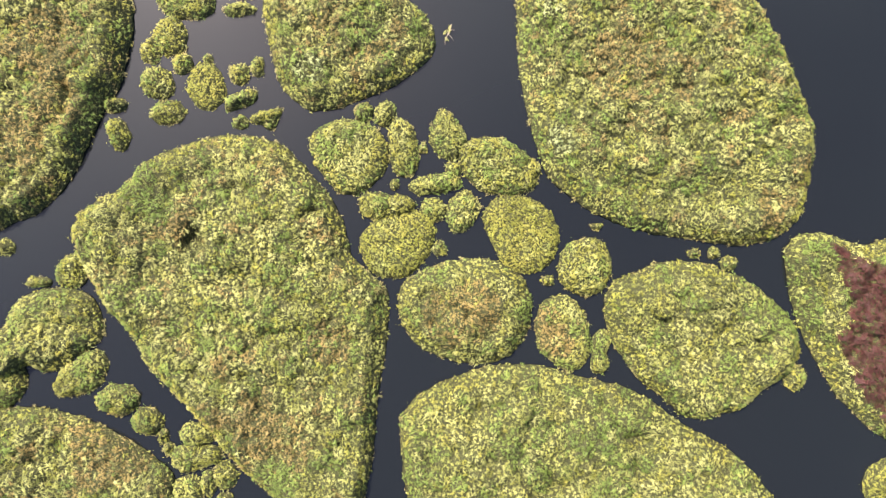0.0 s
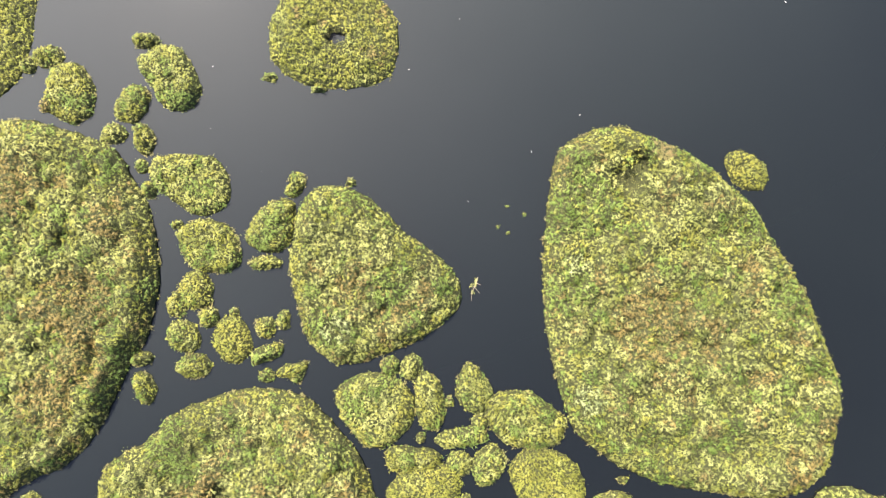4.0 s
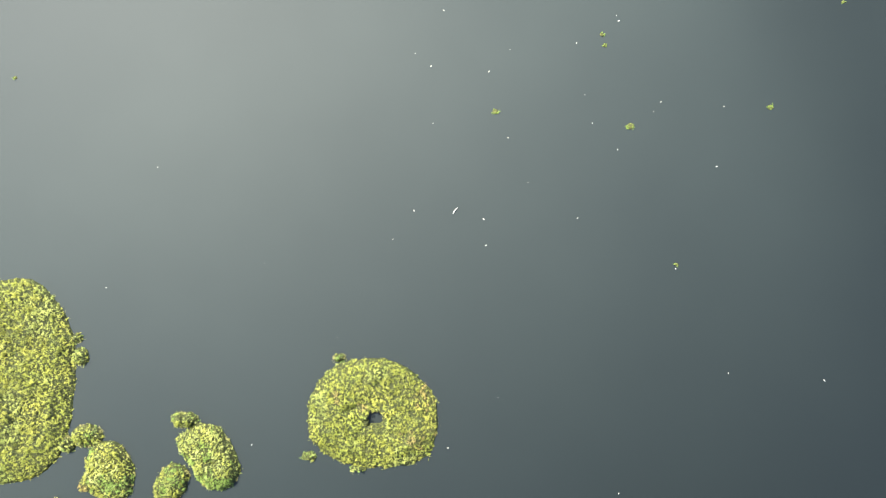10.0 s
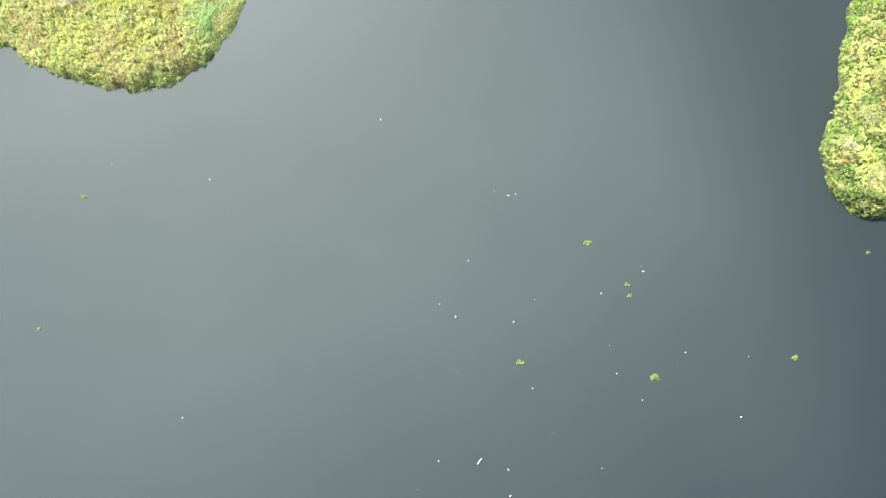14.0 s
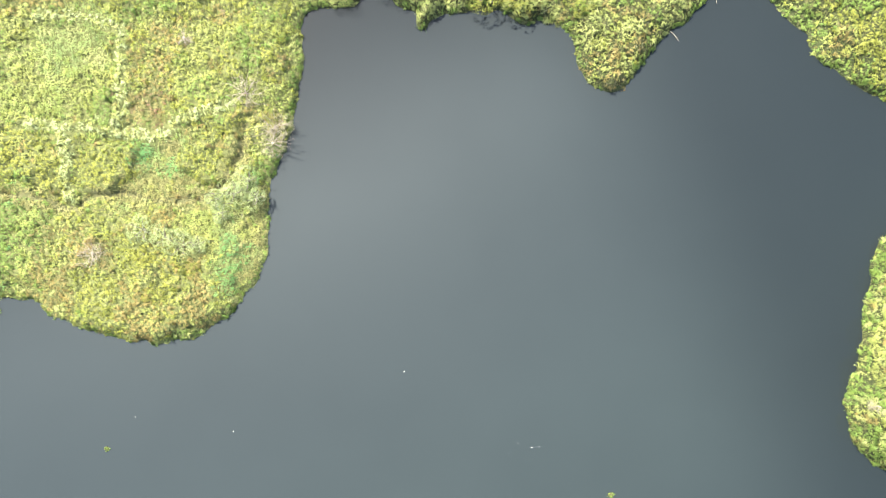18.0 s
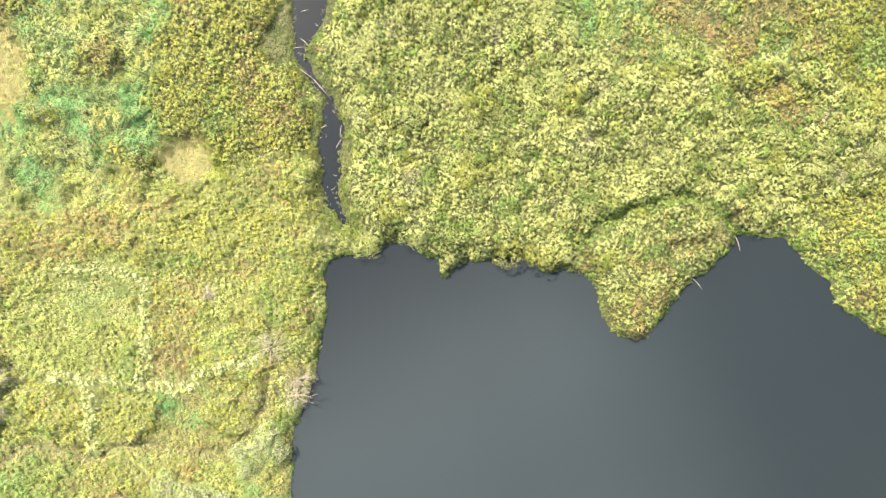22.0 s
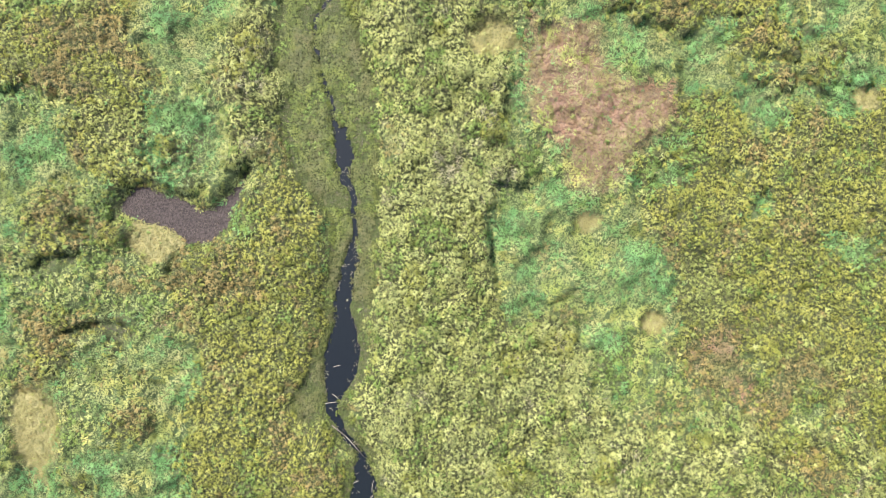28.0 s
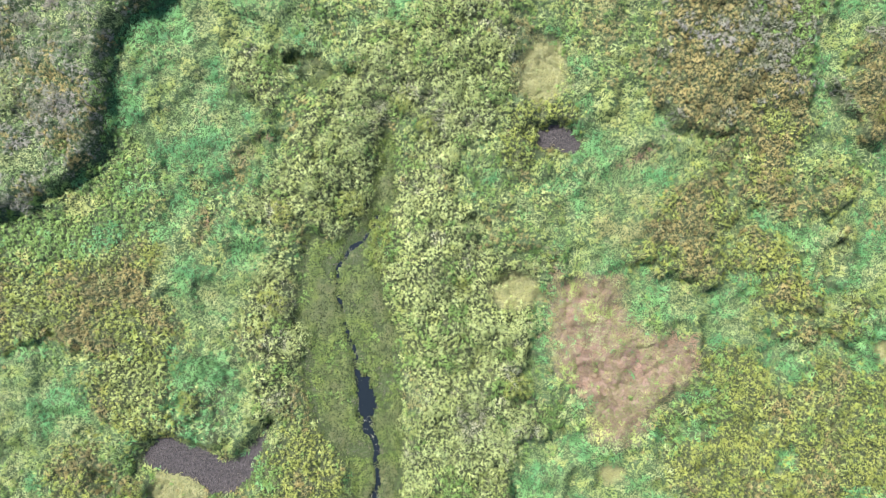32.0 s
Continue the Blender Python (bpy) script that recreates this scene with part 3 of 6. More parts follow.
floating_island(20.05, 16.86, (13.12, 12.52, 12.16, 11.88, 11.76, 12.11, 12.87, 13.57, 14.29, 15.49, 16.73, 18.25, 19.96, 20.48, 20.25, 17.89, 16.06, 14.82, 13.88, 13.35, 13.04, 12.81, 12.84, 13.16, 13.79, 14.42, 14.6, 14.76, 14.97, 15.3, 15.71, 16.29, 17.38, 18.84, 19.81, 19.69, 18.32, 16.96, 15.73, 14.0), "mixed")
floating_island(-9.94, 21.15, (9.01, 7.6, 6.51, 5.98, 6.17, 6.88, 8.06, 9.25, 9.88, 9.04, 7.89, 7.52, 6.96, 6.75, 7.13, 7.96, 8.43, 8.51, 7.98, 7.48, 7.65, 7.95, 8.68, 9.51), "mixed")
floating_island(24.28, -8.24, (9.46, 8.62, 7.67, 7.07, 6.8, 6.84, 7.16, 7.5, 8.05, 8.75, 9.87, 9.53, 8.65, 7.77, 7.34, 6.94, 6.94, 7.67, 8.09, 7.86, 8.0, 7.9, 8.51, 9.68))
floating_island(12.6, -22.17, (17.87, 15.27, 12.7, 11.23, 10.76, 10.51, 10.27, 10.12, 10.34, 11.25, 12.36, 13.68, 14.98, 16.67, 17.97, 17.19, 16.52, 15.87, 14.93, 13.46, 12.27, 11.32, 10.59, 10.15, 10.02, 10.2, 10.75, 11.76, 13.39, 15.88, 18.77, 20.43))
floating_island(2.25, -5.8, (6.29, 6.25, 6.07, 5.71, 5.23, 4.96, 5.03, 5.41, 6.0, 6.72, 6.59, 6.25, 5.73, 5.33, 5.07, 5.11, 5.41, 5.81, 6.12, 6.21), "straw")
floating_island(11.38, -7.95, (2.59, 2.57, 2.85, 3.43, 3.69, 3.46, 2.99, 2.75, 2.71, 2.77, 3.15, 3.87, 3.62, 2.9), "straw")
floating_island(14.9, -9.73, (0.8, 1.07, 2.18, 1.82, 1.05, 0.87, 1.06, 2.11, 1.95, 0.91))
floating_island(13.45, -1.7, (2.54, 2.68, 2.96, 2.87, 2.77, 2.76, 2.64, 2.71, 2.72, 2.77, 2.85, 2.89, 2.78, 2.66))
floating_island(7.47, 1.5, (3.59, 3.47, 3.41, 3.5, 3.79, 4.27, 4.09, 3.33, 3.08, 3.38, 3.78, 4.06, 4.02, 3.8), "yellow")
floating_island(-4.29, 0.51, (3.41, 3.96, 4.0, 3.17, 2.88, 3.02, 3.48, 3.65, 3.67, 3.7, 3.47, 3.28, 3.03, 3.1), "yellow")
floating_island(-8.8, 8.92, (3.89, 3.71, 3.55, 3.42, 3.51, 3.77, 4.27, 3.73, 3.3, 3.33, 3.8, 3.86, 3.64, 3.71))
floating_island(-3.74, 9.55, (1.5, 1.54, 1.83, 2.49, 2.99, 2.27, 1.59, 1.4, 1.49, 1.93, 2.61, 2.85, 2.31, 1.72))
floating_island(0.4, 10.67, (1.92, 1.7, 1.71, 2.16, 2.62, 2.04, 1.81, 1.85, 1.93, 1.88, 2.11, 2.45, 2.14, 2.0))
floating_island(5.25, 7.8, (3.89, 3.04, 2.67, 2.72, 2.89, 3.36, 4.2, 3.68, 3.13, 2.86, 2.66, 2.81, 3.45, 4.02))
floating_island(-5.45, 4.1, (2.93, 2.22, 1.36, 1.18, 1.26, 1.67, 2.53, 2.56, 2.32, 1.73, 1.38, 1.27, 1.42, 2.12))
floating_island(-0.67, 6.12, (2.56, 2.1, 1.35, 1.05, 1.0, 1.13, 1.56, 2.53, 2.2, 1.35, 1.02, 0.95, 1.08, 1.55))
floating_island(-0.86, 3.68, (1.23, 1.2, 1.18, 1.18, 1.33, 1.3, 1.07, 1.16, 1.3, 1.28))
floating_island(1.87, 3.51, (1.78, 1.87, 2.0, 1.75, 1.63, 1.55, 1.86, 2.11, 1.62, 1.47))
floating_island(-5.5, 12.86, (1.05, 1.24, 1.36, 1.12, 1.03, 1.12, 1.22, 1.27, 1.23, 1.01))
floating_island(-25.78, 20.12, (1.62, 1.69, 1.9, 1.92, 1.73, 1.69, 1.7, 1.87, 1.9, 1.81))
floating_island(-26.98, 15.68, (1.61, 1.5, 1.6, 1.64, 1.72, 1.69, 1.57, 1.48, 1.67, 1.81))
floating_island(-22.41, 15.37, (1.88, 1.87, 2.15, 2.39, 2.09, 1.92, 1.93, 2.11, 2.34, 2.18), "yellow")
floating_island(-26.08, 12.91, (1.68, 1.49, 1.28, 1.21, 1.41, 1.73, 1.51, 1.22, 1.19, 1.49))
floating_island(-19.07, 14.14, (1.49, 1.65, 0.88, 0.78, 1.02, 1.5, 1.76, 0.97, 0.78, 0.89))
floating_island(-16.6, 12.35, (1.19, 1.58, 0.9, 0.8, 1.08, 1.65, 1.0, 0.97, 1.23, 1.11))
floating_island(-30.7, 10.81, (1.16, 1.13, 1.4, 1.67, 1.51, 1.07, 1.01, 1.4, 1.71, 1.35))
floating_island(-26.19, 30.31, (3.61, 3.37, 3.09, 2.67, 2.72, 3.43, 4.42, 3.84, 2.91, 2.57, 2.79, 3.3, 3.74, 3.94))
floating_island(-24.54, 24.23, (2.9, 2.68, 2.59, 2.56, 2.73, 3.04, 3.46, 3.0, 2.62, 2.57, 2.52, 2.65, 3.22, 3.37))
floating_island(-18.58, 26.04, (2.07, 2.38, 3.16, 2.72, 2.17, 2.01, 2.08, 2.3, 2.86, 2.74, 2.53, 2.48, 2.3, 2.11))
floating_island(-19.35, 22.65, (1.58, 1.01, 0.78, 0.78, 0.93, 1.45, 1.16, 0.72, 0.66, 0.9))
floating_island(-16.44, 30.09, (0.86, 1.11, 1.3, 1.16, 0.83, 0.8, 1.12, 1.32, 1.08, 0.83))
floating_island(-47.53, 47.31, (6.65, 6.95, 7.58, 8.34, 9.22, 10.15, 9.76, 9.54, 8.73, 7.83, 7.26, 6.98, 6.89, 7.06, 7.55, 8.4, 9.18, 9.61, 9.83, 9.56, 9.13, 7.99, 7.15, 6.71), "yellow")
floating_island(-37.82, 38.69, (2.45, 2.49, 2.67, 2.98, 3.1, 2.8, 2.41, 2.26, 3.12, 2.55, 2.79, 2.96, 2.95, 2.6))
floating_island(-28.21, 40.23, (2.58, 2.37, 2.5, 2.96, 3.27, 3.35, 3.58, 2.58, 2.1, 2.32, 2.92, 3.39, 3.55, 3.22))
floating_island(-31.88, 37.7, (1.59, 1.97, 2.01, 1.74, 1.53, 1.64, 2.0, 1.92, 1.83, 1.55))
floating_island(-33.69, 34.84, (1.35, 1.17, 1.03, 1.08, 1.07, 1.28, 1.25, 1.06, 0.97, 1.1))
floating_island(-30.82, 34.38, (1.15, 1.16, 1.29, 1.67, 1.24, 0.87, 1.05, 1.46, 1.69, 1.26))
floating_island(-12.8, 44.18, (6.15, 6.09, 5.73, 5.51, 5.44, 5.4, 5.54, 5.93, 6.15, 6.17, 6.25, 6.43, 6.01, 5.47, 5.16, 5.07, 5.31, 5.97, 6.61, 6.37), "ring")
floating_island(26.27, 31.39, (1.95, 1.67, 1.66, 2.0, 2.38, 1.88, 1.67, 1.67, 2.08, 2.31), "yellow")
floating_island(-38.66, -8.34, (6.52, 6.78, 6.69, 5.79, 4.98, 4.42, 3.95, 3.63, 3.29, 3.1, 5.64, 8.06, 7.49, 5.4, 2.97, 2.98, 3.53, 3.93, 4.13, 4.88))
floating_island(-42.56, -12.79, (3.23, 3.47, 2.71, 2.37, 2.52, 3.13, 3.23, 2.91, 2.96, 3.21, 2.77, 2.53, 2.72, 3.01))
floating_island(-34.09, -11.84, (2.23, 2.81, 2.53, 1.65, 1.65, 2.36, 3.19, 2.26, 1.86, 1.93))
floating_island(-30.78, -14.27, (2.15, 1.97, 1.62, 1.59, 1.83, 2.28, 1.88, 1.61, 1.63, 1.86))
floating_island(-23.25, -17.59, (1.89, 1.45, 1.13, 1.21, 1.58, 1.76, 1.53, 1.17, 1.18, 1.48))
floating_island(-23.41, -19.68, (2.66, 2.36, 1.56, 1.3, 1.29, 1.49, 2.09, 2.51, 2.2, 1.94, 1.51, 1.34, 1.39, 1.72))
floating_island(-37.42, -22.02, (12.29, 10.2, 8.46, 7.53, 7.08, 6.91, 7.02, 7.46, 8.24, 9.95, 10.61, 10.24, 10.19, 10.27, 9.79, 8.95, 8.01, 7.26, 6.88, 6.89, 7.33, 8.29, 9.75, 11.46), "mixed")
floating_island(-35.06, -2.08, (1.55, 1.71, 1.87, 1.63, 1.48, 1.59, 1.87, 1.73, 1.62, 1.62))
floating_island(40.55, -7.35, (6.38, 6.55, 7.17, 8.42, 10.15, 9.05, 7.98, 8.35, 10.36, 11.39, 9.44, 7.86, 6.92, 6.43, 6.26, 6.39, 7.25, 8.18, 9.85, 12.01, 11.32, 8.75, 7.32, 6.61), "red")
floating_island(42.73, -22.12, (3.11, 2.96, 2.81, 2.74, 2.52, 2.57, 2.89, 3.03, 3.03, 2.79, 2.59, 2.64, 2.65, 2.77), "yellow")
floating_island(-27.65, 18.7, (0.96, 1.11, 1.34, 1.11, 0.96, 1.11, 1.34, 1.11))
floating_island(-24.65, 17.47, (1.02, 1.02, 1.02, 1.02, 1.02, 1.02, 1.02, 1.02))
floating_island(-22.24, 17.95, (0.43, 0.43, 0.43, 0.43, 0.43, 0.43, 0.43, 0.43))
floating_island(-19.24, 16.56, (0.96, 1.01, 1.07, 1.01, 0.96, 1.01, 1.07, 1.01))
floating_island(-17.58, 17.26, (0.64, 0.76, 0.96, 0.76, 0.64, 0.76, 0.96, 0.76))
floating_island(-19.13, 11.95, (0.86, 0.8, 0.75, 0.8, 0.86, 0.8, 0.75, 0.8))
floating_island(-30.97, 13.61, (1.18, 0.9, 0.75, 0.9, 1.18, 0.9, 0.75, 0.9))
floating_island(-7.45, 12.91, (0.96, 0.96, 0.96, 0.96, 0.96, 0.96, 0.96, 0.96))
floating_island(-1.93, 9.43, (0.54, 0.54, 0.54, 0.54, 0.54, 0.54, 0.54, 0.54))
floating_island(-4.61, 6.11, (0.54, 0.54, 0.54, 0.54, 0.54, 0.54, 0.54, 0.54))
floating_island(1.02, 7.4, (0.91, 0.91, 0.91, 0.91, 0.91, 0.91, 0.91, 0.91))
floating_island(-0.32, -0.05, (0.75, 0.75, 0.75, 0.75, 0.75, 0.75, 0.75, 0.75))
floating_island(14.52, 2.14, (0.64, 0.5, 0.43, 0.5, 0.64, 0.5, 0.43, 0.5))
floating_island(9.97, -3.0, (0.64, 0.55, 0.48, 0.55, 0.64, 0.55, 0.48, 0.55))
floating_island(-30.31, 29.58, (0.86, 0.86, 0.86, 0.86, 0.86, 0.86, 0.86, 0.86))
floating_island(-27.53, 26.25, (0.64, 0.5, 0.43, 0.5, 0.64, 0.5, 0.43, 0.5))
floating_island(-11.18, 30.27, (0.38, 0.38, 0.38, 0.38, 0.38, 0.38, 0.38, 0.38))
floating_island(-40.55, 49.62, (0.86, 0.86, 0.86, 0.86, 0.86, 0.86, 0.86, 0.86))
floating_island(-40.76, 51.39, (0.54, 0.54, 0.54, 0.54, 0.54, 0.54, 0.54, 0.54))
floating_island(-39.85, 42.17, (1.5, 1.23, 1.07, 1.23, 1.5, 1.23, 1.07, 1.23))
floating_island(-41.73, 41.37, (0.8, 0.8, 0.8, 0.8, 0.8, 0.8, 0.8, 0.8))
floating_island(-30.64, 43.72, (1.39, 0.88, 0.7, 0.88, 1.39, 0.88, 0.7, 0.88))
floating_island(-31.01, 31.83, (0.7, 0.7, 0.7, 0.7, 0.7, 0.7, 0.7, 0.7))
floating_island(-16.01, 49.56, (0.59, 0.53, 0.48, 0.53, 0.59, 0.53, 0.48, 0.53))
floating_island(-18.95, 40.19, (0.7, 0.52, 0.43, 0.52, 0.7, 0.52, 0.43, 0.52))
floating_island(-14.13, 39.06, (0.8, 0.42, 0.32, 0.42, 0.8, 0.42, 0.32, 0.42))
floating_island(-27.97, -16.29, (1.61, 1.49, 1.39, 1.49, 1.61, 1.49, 1.39, 1.49))
floating_island(-26.47, -17.74, (0.54, 0.64, 0.86, 0.64, 0.54, 0.64, 0.86, 0.64))
floating_island(-20.58, -21.38, (1.18, 1.27, 1.39, 1.27, 1.18, 1.27, 1.39, 1.27))
floating_island(-22.19, -22.19, (0.8, 0.97, 1.34, 0.97, 0.8, 0.97, 1.34, 0.97))
floating_island(-24.06, -22.72, (1.61, 1.46, 1.34, 1.46, 1.61, 1.46, 1.34, 1.46))
floating_island(-20.58, -23.79, (0.8, 0.8, 0.8, 0.8, 0.8, 0.8, 0.8, 0.8))
floating_island(-25.94, -18.97, (0.64, 0.64, 0.64, 0.64, 0.64, 0.64, 0.64, 0.64))
floating_island(-41.48, 0.21, (0.96, 0.91, 0.86, 0.91, 0.96, 0.91, 0.86, 0.91))
floating_island(-38.26, -3.16, (1.34, 0.7, 0.54, 0.7, 1.34, 0.7, 0.54, 0.7))
floating_island(33.28, -12.16, (1.07, 1.16, 1.29, 1.16, 1.07, 1.16, 1.29, 1.16))
floating_island(23.79, -0.48, (0.7, 0.52, 0.43, 0.52, 0.7, 0.52, 0.43, 0.52))
floating_island(25.61, -0.48, (0.64, 0.64, 0.64, 0.64, 0.64, 0.64, 0.64, 0.64))
floating_island(27.12, -1.39, (0.86, 0.8, 0.75, 0.8, 0.86, 0.8, 0.75, 0.8))

# ---- the marshy banks ----
WEST_SHORE = [(-64.0, 102.3), (-57.6, 103.8), (-52.2, 102.9), (-49.5, 102.4), (-46.9, 100.9), (-43.6, 99.5), (-38.8, 98.6), (-35.1, 99.1), (-31.9, 100.4), (-29.2, 103.3), (-27.6, 106.6), (-27.1, 110.3), (-26.8, 114.1), (-25.7, 116.7), (-24.9, 118.9), (-24.9, 119.5), (-24.6, 121.7), (-23.8, 125.4), (-24.2, 127.0), (-23.8, 129.7)]
NORTH_SHORE = [(-21.6, 130.5), (-19.5, 130.7), (-17.9, 131.6), (-16.0, 131.6), (-14.1, 130.4), (-13.3, 130.2), (-13.5, 128.9), (-12.3, 128.4), (-10.9, 129.7), (-8.3, 130.1), (-5.6, 130.2), (-4.0, 129.2), (-2.4, 128.9), (-0.2, 129.1), (0.6, 128.4), (1.4, 127.0), (1.9, 125.4), (3.3, 123.3), (5.1, 122.4), (6.5, 122.7), (7.8, 124.6), (9.4, 126.8), (10.8, 128.1), (12.4, 129.4), (14.3, 131.1), (15.3, 132.1), (18.0, 132.1), (19.9, 131.6), (21.2, 130.0), (23.4, 128.1), (23.9, 127.0), (25.5, 124.9), (27.7, 123.3), (30.2, 122.2), (34.1, 120.1)]
EAST_BANK = [(31.8, 110.0), (30.6, 107.6), (29.5, 103.9), (29.0, 100.1), (28.4, 96.4), (27.6, 94.8), (27.5, 92.6), (27.9, 90.5), (28.4, 88.6), (29.8, 87.5), (31.8, 86.7), (38.9, 86.2)]
CHANNEL = [(-27.3, 153.7), (-27.1, 150.5), (-26.3, 148.1), (-24.8, 146.3), (-24.0, 145.2), (-24.4, 143.0), (-24.9, 140.3), (-24.1, 138.2), (-24.1, 135.2), (-23.1, 134.4), (-22.1, 133.1), (-21.6, 133.1), (-22.7, 135.8), (-22.5, 138.7), (-22.2, 141.9), (-22.9, 144.6), (-24.3, 146.7), (-26.0, 148.8), (-25.4, 151.0), (-24.1, 152.6), (-23.9, 154.0), (-24.2, 157.3), (-24.6, 159.4), (-24.0, 164.2), (-23.8, 166.9), (-24.6, 171.7), (-24.3, 173.3), (-25.5, 176.0), (-26.5, 177.9), (-26.1, 172.8), (-25.1, 171.7), (-24.4, 167.4), (-24.5, 165.3), (-25.6, 162.6), (-26.2, 159.4), (-26.8, 156.2), (-27.3, 154.0)]
STREAM = [(-25.0, 170.6), (-25.4, 172.3), (-24.7, 173.6), (-25.0, 174.9), (-26.2, 177.1), (-26.7, 179.2), (-27.6, 181.9), (-27.9, 184.8), (-27.3, 187.5), (-25.4, 189.7), (-24.3, 191.5)]
SEDGE_WEST = [(-23.6, 199.3), (-24.7, 194.2), (-25.2, 191.8), (-27.9, 189.1), (-31.1, 189.7), (-31.4, 187.3), (-31.9, 179.8), (-30.1, 172.3), (-27.9, 169.0), (-26.6, 166.9), (-26.9, 161.5), (-27.4, 156.2), (-30.3, 150.0), (-27.4, 148.7)]
SEDGE_EAST = [(-23.6, 157.8), (-22.6, 159.4), (-22.0, 166.9), (-22.0, 177.6), (-22.0, 178.7), (-23.9, 185.1), (-24.4, 188.3), (-22.6, 192.6), (-22.6, 195.8), (-22.8, 199.3)]
RED_PATCH = [(-7.8, 184.6), (-6.5, 185.7), (-1.7, 185.7), (-1.1, 183.0), (1.5, 180.3), (5.3, 179.2), (5.3, 176.5), (2.1, 174.4), (-0.1, 170.6), (-3.8, 170.4), (-4.9, 174.4), (-7.6, 177.1)]
MUD_POOL = [(-46.4, 168.5), (-45.1, 170.4), (-41.9, 169.8), (-38.6, 168.5), (-36.8, 169.0), (-34.4, 172.0), (-34.9, 170.1), (-36.5, 166.6), (-39.7, 164.8), (-41.9, 166.9), (-45.1, 167.2)]
HILL = [(-68.7, 215.1), (-40.8, 215.1), (-44.0, 210.8), (-47.5, 208.2), (-48.2, 201.2), (-49.4, 196.4), (-52.0, 194.2), (-55.8, 192.4), (-60.1, 190.7), (-68.7, 189.4)]
DIKE_A = [(-49.0, 119.0), (-43.1, 118.5), (-36.7, 118.2), (-35.0, 119.5), (-30.2, 120.9)]
DIKE_B = [(-45.5, 118.7), (-45.5, 112.6)]
DIKE_C = [(-40.4, 127.6), (-40.7, 118.5)]
DIKE_D = [(-48.4, 129.1), (-44.7, 129.3), (-40.4, 128.0)]
TRAIL = [(-54.9, 110.7), (-51.7, 112.7), (-48.4, 112.2), (-45.8, 111.4), (-43.1, 112.5), (-38.8, 112.6), (-35.6, 111.9), (-32.4, 112.6), (-29.7, 116.3), (-29.1, 119.0)]
STRAW_AREAS = [(-53.9, 147.9, 2.4, 4.7), (-42.9, 165.3, 2.4, 2.0), (-8.9, 204.9, 2.4, 3.3), (-37.0, 139.5, 2.4, 2.0), (-53.6, 147.8, 2.1, 4.6), (-11.3, 184.6, 2.4, 1.6), (-2.2, 167.2, 1.2, 1.2), (3.7, 157.8, 1.2, 1.0), (23.5, 178.7, 1.3, 1.1), (-36.7, 139.9, 2.4, 1.3), (-12.1, 184.0, 1.7, 1.4)]
MUD_AREAS = [(-7.3, 198.8, 1.9, 1.4)]
GROOVE = [(-0.3, 130.9), (2.9, 133.8), (6.2, 135.1), (9.4, 135.9), (13.1, 134.1), (15.3, 132.2)]
X0, X1, Y0, Y1, STEP = -70.0, 44.0, 82.0, 220.0, 0.32
gx, gy = np.meshgrid(np.arange(X0, X1 + 0.01, STEP), np.arange(Y0, Y1 + 0.01, STEP))
wx, wy = gx + 0.9 * (fbm(gx, gy, 1.5, 21, 2) - 0.5), gy + 0.9 * (fbm(gx, gy, 1.5, 22, 2) - 0.5)
west_and_north = np.concatenate([spline(WEST_SHORE + NORTH_SHORE, False, 5), [(90, 112), (90, 330), (-150, 330), (-150, 98)]])
east = np.concatenate([spline(EAST_BANK, False, 5), [(39.5, 85.5), (41.5, 90), (42.5, 100), (42.0, 110), (39.5, 114.5), (36, 115)]])
channel = spline(CHANNEL, True, 4)
shore = np.maximum(distance(wx, wy, west_and_north, True), distance(wx, wy, east, True))
stream = distance(wx, wy, spline(STREAM, False, 5)) - 0.17
pool = np.hypot((wx + 25.3) / 0.55, (wy - 174.6) / 1.9) - 1
shore = np.minimum(shore, -distance(wx, wy, channel, True))
shore = np.minimum(shore, np.minimum(stream, pool))


def areas(rows, soft=0.55, size=3.0):
    """How far inside any of the oval areas each place lies, with a ragged rim."""
    best = np.full(gx.shape, -9.0)
    for x, y, rx, ry in rows:
        best = np.maximum(best, 1 - np.hypot((gx - x) / rx, (gy - y) / ry))
    return best + soft * (fbm(gx, gy, size, 33, 4) - 0.5)


zone = {"straw": areas(STRAW_AREAS, 0.9, 1.8), "mud": areas(MUD_AREAS, 2.0, 1.5)}
zone["sedge"] = distance(wx, wy, spline(SEDGE_WEST + SEDGE_EAST, True, 4), True)
by_channel = -distance(wx, wy, channel, True)
zone["sedge"] = np.maximum(zone["sedge"], 1.0 * fbm(gx, gy, 2.0, 90) + 0.25 - by_channel)
zone["red"] = distance(wx, wy, spline(RED_PATCH, True, 4), True)
zone["mud"] = np.maximum(zone["mud"], 0.4 * distance(wx, wy, spline(MUD_POOL, True, 4), True))
hill = distance(wx, wy, spline(HILL, True, 4), True)
dike = np.full(gx.shape, 9.0)
for line in (DIKE_A, DIKE_B, DIKE_C, DIKE_D):
    dike = np.minimum(dike, distance(wx, wy, spline(line, False, 5)))
trail = distance(wx, wy, spline(TRAIL, False, 5))
groove = distance(wx, wy, spline(GROOVE, False, 4))

